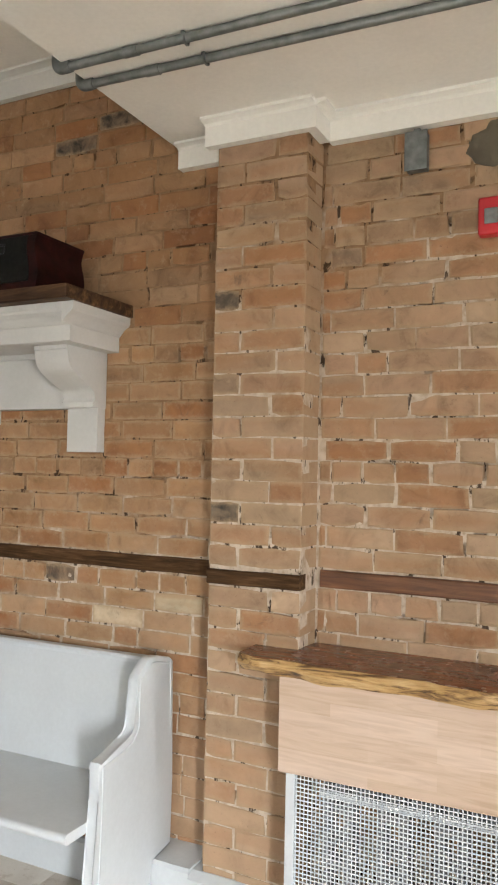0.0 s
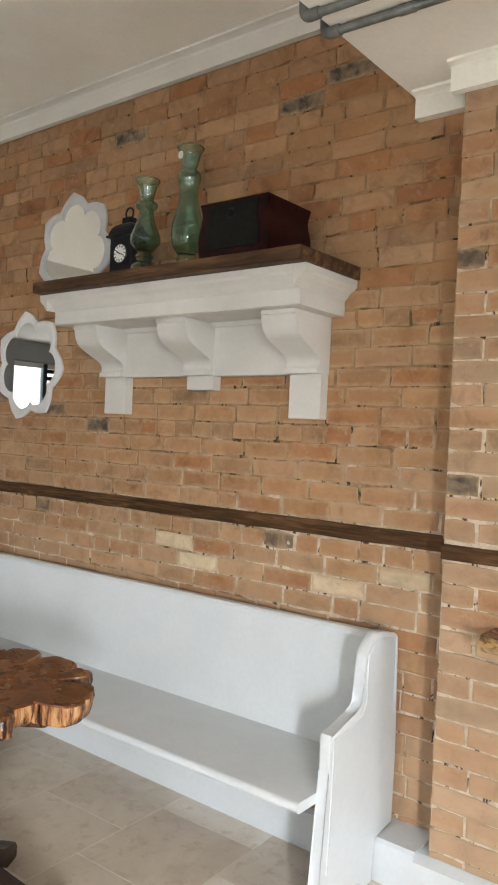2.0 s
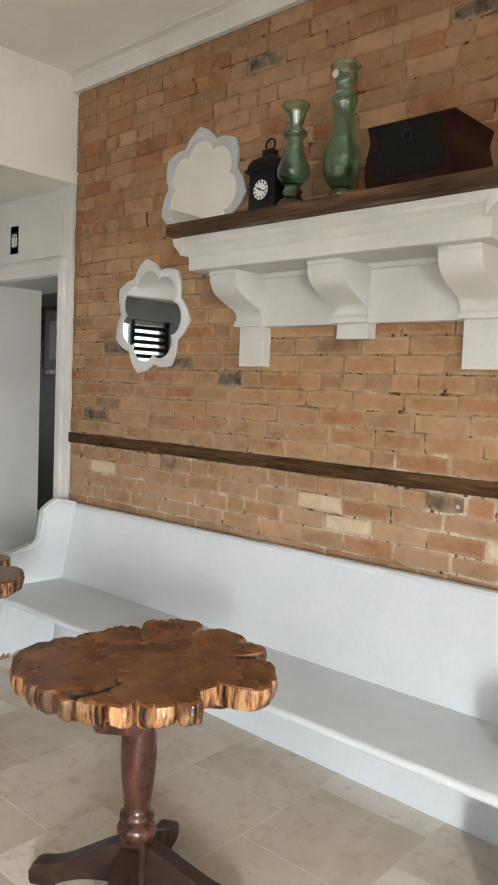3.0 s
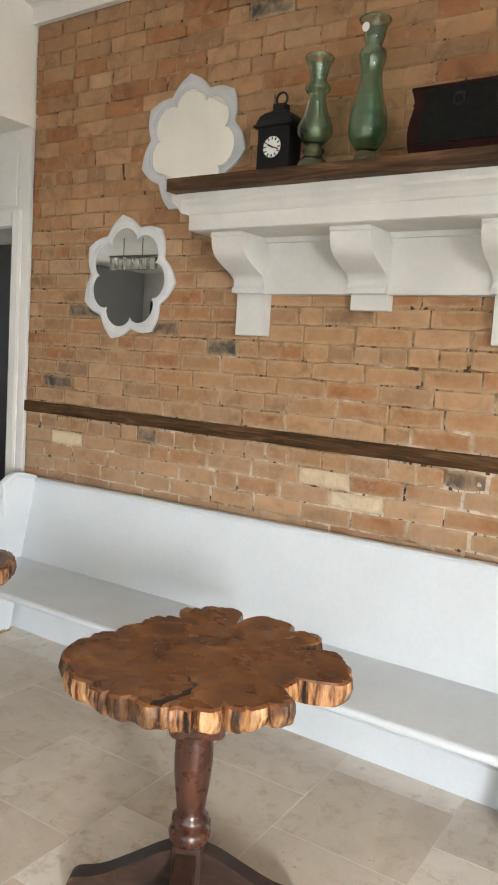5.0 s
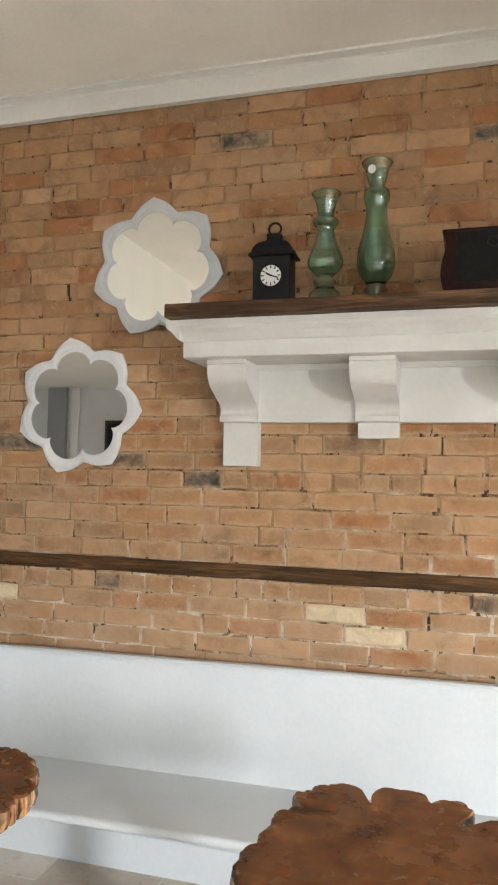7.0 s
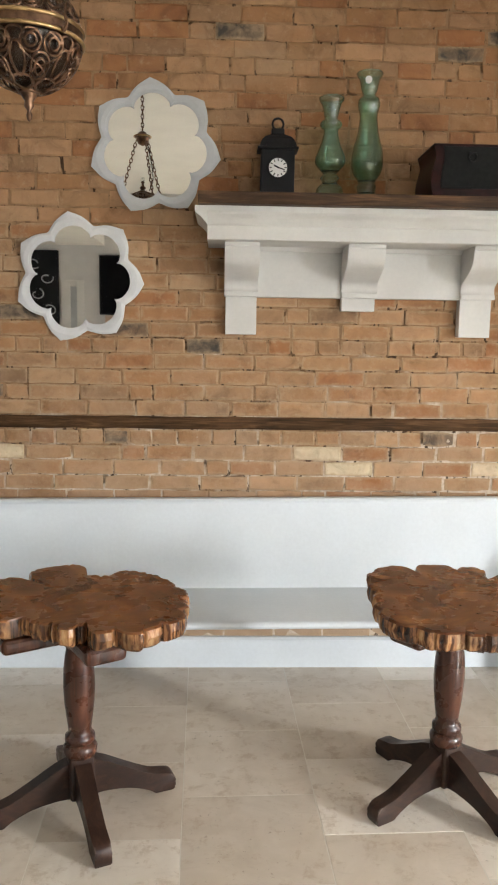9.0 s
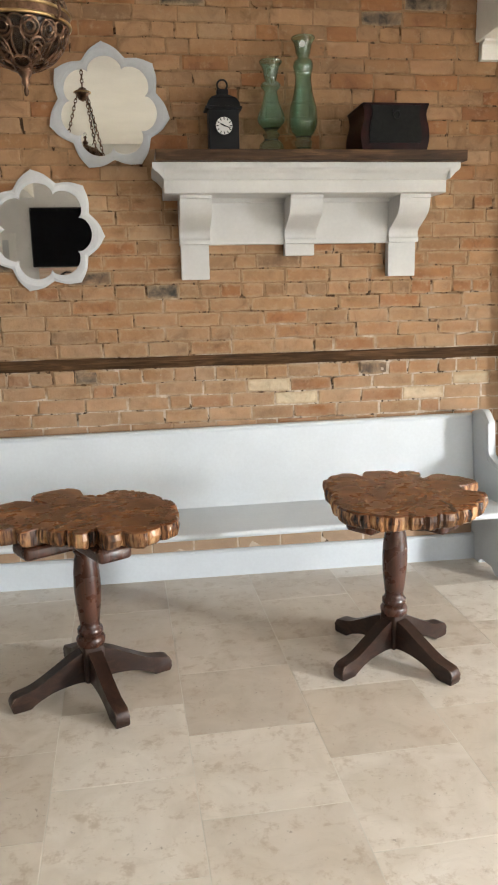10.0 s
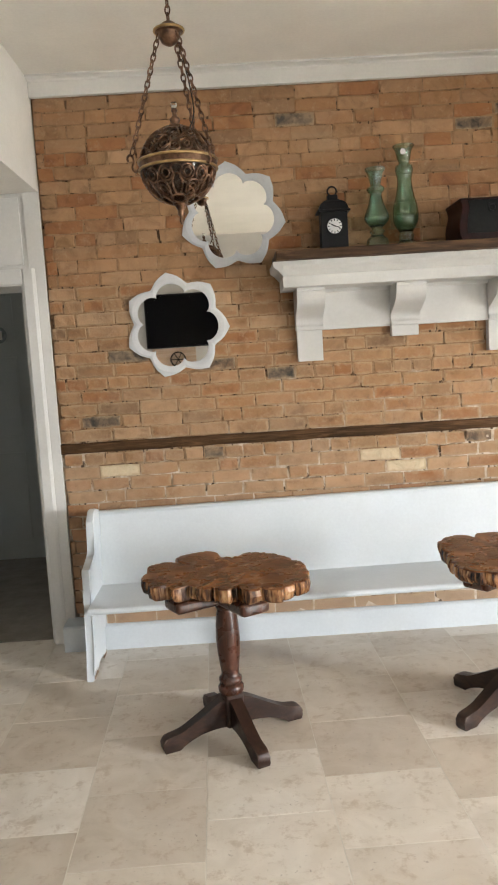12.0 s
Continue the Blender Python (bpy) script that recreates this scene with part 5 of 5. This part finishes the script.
def brick_object(key, shape, material, parent, m):
    tag = (key, material.name)
    if tag not in MESHES:
        me = bpy.data.meshes.new("brick")
        me.from_pydata([tuple(v) for v in shape[0]], [], shape[1])
        me.materials.append(material)
        MESHES[tag] = me
    ob = new("brick", MESHES[tag])
    ob.parent = parent
    ob.matrix_basis = m
    return ob


PITCH = 0.0786
ROWS_HI = [(RAIL_HI + 0.004 + PITCH * n, RAIL_HI + 0.004 + PITCH * (n + 1)) for n in range(27)]
ROWS_LO = [(RAIL_LO - 0.005 - PITCH * (n + 1), RAIL_LO - 0.005 - PITCH * n) for n in range(14)]
HEADERS = {round(r[0], 3) for r in (ROWS_LO[0], ROWS_LO[6], ROWS_HI[4], ROWS_HI[10], ROWS_HI[15], ROWS_HI[21])}
ANCHORS = {round(ROWS_LO[1][0], 3): -2.92, round(ROWS_LO[2][0], 3): -2.757}
COURSES = sorted(ROWS_LO + ROWS_HI)
PALE = [(-2.80, 1.08), (-2.62, 1.005), (-1.90, 0.985), (-4.32, 1.07), (-4.45, 1.07), (-1.59, 1.06), (-1.50, 1.06)]
DARK = [(-3.26, 3.125), (-2.245, 3.042), (-4.435, 1.785), (-4.606, 1.397), (-1.821, 3.10), (-2.094, 1.16), (-3.804, 1.16), (-3.321, 1.626), (-3.708, 1.714)]


def lay(x0, x1, rows, seed):
    """The bricks of a stretch of wall, course by course: (x from, x to, z from, z to)."""
    rnd = random.Random(seed)
    out = []
    for k, (z0, z1) in enumerate(rows):
        header = round(z0, 3) in HEADERS
        start = ANCHORS.get(round(z0, 3), x1)
        if not x0 < start < x1:
            start = x0 + rnd.uniform(0.005, 0.10) + (0.122 if k % 2 else 0.0)
        cuts = [start]
        for way in (1, -1):
            x = start
            while x0 < x < x1 or x == start:
                w = 0.122 if header or rnd.random() < 0.10 else 0.245
                if header and rnd.random() < 0.22:
                    w = 0.18
                x += way * w * rnd.uniform(0.95, 1.06)
                cuts.append(x)
                if not x0 < x < x1:
                    break
        cuts = sorted(min(max(c, x0), x1) for c in cuts)
        for a, b in zip(cuts, cuts[1:]):
            if b - a > 0.03:
                out.append((a, b, z0, z1))
    return out


def place_brick(a, b, z0, z1, y, depth, rnd):
    size = min((0.06, 0.115, 0.175, 0.24), key=lambda s: abs(s - (b - a)))
    gap = rnd.uniform(0.003, 0.008)
    key, shape = brick_kind(size, 0.072, depth, rnd.randrange(9))
    sx, sz = (b - a - gap) / size, (z1 - z0 - rnd.uniform(0.003, 0.009)) / 0.072
    m = Matrix.LocRotScale(((a + b) / 2, y + rnd.uniform(-0.0018, 0.0005), (z0 + z1) / 2 + rnd.uniform(-0.0015, 0.0015)),
                           Euler((rnd.uniform(-0.012, 0.012), rnd.uniform(-0.007, 0.007), rnd.uniform(-0.008, 0.008))), (sx, 1, sz))
    return key, shape, m


def hits(spots, a, b, z0, z1):
    return any(a < x < b and z0 < z < z1 for x, z in spots)


def brickwork(parent, bricks, y, depth, seed, near, clay):
    """Bricks as parts where near() holds, the rest joined."""
    rnd = random.Random(seed)
    verts, faces = [], []
    for a, b, z0, z1 in bricks:
        key, shape, m = place_brick(a, b, z0, z1, y, depth, rnd)
        pale, dark = hits(PALE, a, b, z0, z1), hits(DARK, a, b, z0, z1)
        if pale or dark or near(a, b, z0, z1):
            brick_object(key, shape, brick_pale if pale else brick_dark if dark else clay, parent, m)
        else:
            k = len(verts)
            verts += [m @ Vector(v) for v in shape[0]]
            faces += [tuple(k + i for i in f) for f in shape[1]]
    if verts:
        ob = link_mesh("brickwork", verts, faces, brick_tan_joined, parent)
        ob["kind"] = "stuff"


west_rows = [r for r in COURSES if r[1] < 3.40 and r[0] > 0.08]
brickwork(wall_north, lay(WEST + 0.006, PIL_L + 0.004, west_rows, 21), WALL_Y, 0.03, 31, lambda a, b, z0, z1: 0.85 < z0 < 2.20, brick_tan)

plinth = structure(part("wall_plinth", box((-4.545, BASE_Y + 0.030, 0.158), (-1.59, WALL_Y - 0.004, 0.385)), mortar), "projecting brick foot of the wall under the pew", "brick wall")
# these courses take the darkened clay, which paints in the seat's shade
brickwork(plinth, lay(-4.543, -1.592, [(0.150 + 0.078 * k, 0.228 + 0.078 * k) for k in range(3)], 61), BASE_Y + 0.0285, 0.03, 67, lambda a, b, z0, z1: True, brick_shaded)

pil_rows = [r for r in COURSES if r[1] < LOWC + 0.06 and r[0] > 0.06]
_rnd = random.Random(77)
for _k, (_z0, _z1) in enumerate(pil_rows):
    _cut = PIL_L + (0.25 if _k % 2 else 0.125) + _rnd.uniform(-0.012, 0.012)
    for _a, _b in ((PIL_L, _cut), (_cut, PIL_R)):
        _key, _shape, _mm = place_brick(_a, _b, _z0, _z1, PIL_Y, 0.15, _rnd)
        _d = hits([(-1.28, 1.43), (-1.3, 2.27)], _a, _b, _z0, _z1)
        brick_object(_key, _shape, brick_dark if _d else brick_dusty, pilaster, _mm)

wall_bay = structure(part("wall_north_bay", box((0.36, WALL_Y + 0.002, 0.0), (FAR_E, WALL_Y + 0.029, LOW_E)), brick_dusty), "tan brick wall of the heater bay", "brick wall")
brickwork(wall_bay, lay(PIL_R + 0.004, 0.35, [r for r in COURSES if r[1] < LOWC + 0.06 and r[0] > 0.3], 43), WALL_Y, 0.03, 53, lambda a, b, z0, z1: True, brick_dusty)

# floor tiles, laid in columns that are shifted by half a tile
TX, TY = 0.483, 0.466
tile_meshes = []
for _v in range(4):
    _bm = box((-TX / 2 + 0.0018, -TY / 2 + 0.0018, -0.010), (TX / 2 - 0.0018, TY / 2 - 0.0018, 0.0), 0.0007, 1)
    _me = bpy.data.meshes.new("tile")
    _bm.to_mesh(_me)
    _bm.free()
    _me.materials.append(travertine)
    tile_meshes.append(_me)
floor_ob = bpy.data.objects["floor"]
_rnd = random.Random(12)
LAY = pose(-2.915, 0.766, 0, 0, 0, 1.5)
_far = []
for _i in range(-13, 12):
    for _j in range(-9, 10):
        _p = LAY @ Vector(((_i + 0.5) * TX, (_j + 0.5 + (0.5 if _i % 2 else 0.0)) * TY, 0))
        if not (FAR_W + 0.3 < _p.x < FAR_E - 0.3 and BACK + 0.25 < _p.y < 4.8):
            continue
        if -6.6 < _p.x < 0.4 and -2.4 < _p.y < 3.5:
            if _p.y > 2.80 and _p.x > -4.9:
                continue
            _t = new("tile", tile_meshes[_rnd.randrange(4)])
            _t.parent = floor_ob
            _t.matrix_basis = LAY @ pose((_i + 0.5) * TX, (_j + 0.5 + (0.5 if _i % 2 else 0.0)) * TY, _rnd.uniform(-0.0004, 0.0004))
        else:
            _far.append((_i, _j))
_verts, _faces = [], []
for _i, _j in _far:
    _c = ((_i + 0.5) * TX, (_j + 0.5 + (0.5 if _i % 2 else 0.0)) * TY)
    _k = len(_verts)
    for _z in (-0.010, 0.0):
        for _sx, _sy in ((-1, -1), (1, -1), (1, 1), (-1, 1)):
            _verts.append(LAY @ Vector((_c[0] + _sx * (TX / 2 - 0.0022), _c[1] + _sy * (TY / 2 - 0.0022), _z)))
    _faces += [(_k + 4, _k + 5, _k + 6, _k + 7)] + [(_k + q, _k + (q + 1) % 4, _k + 4 + (q + 1) % 4, _k + 4 + q) for q in range(4)]
_o = link_mesh("floor_tiles", _verts, _faces, travertine, floor_ob)
_o["kind"] = "stuff"
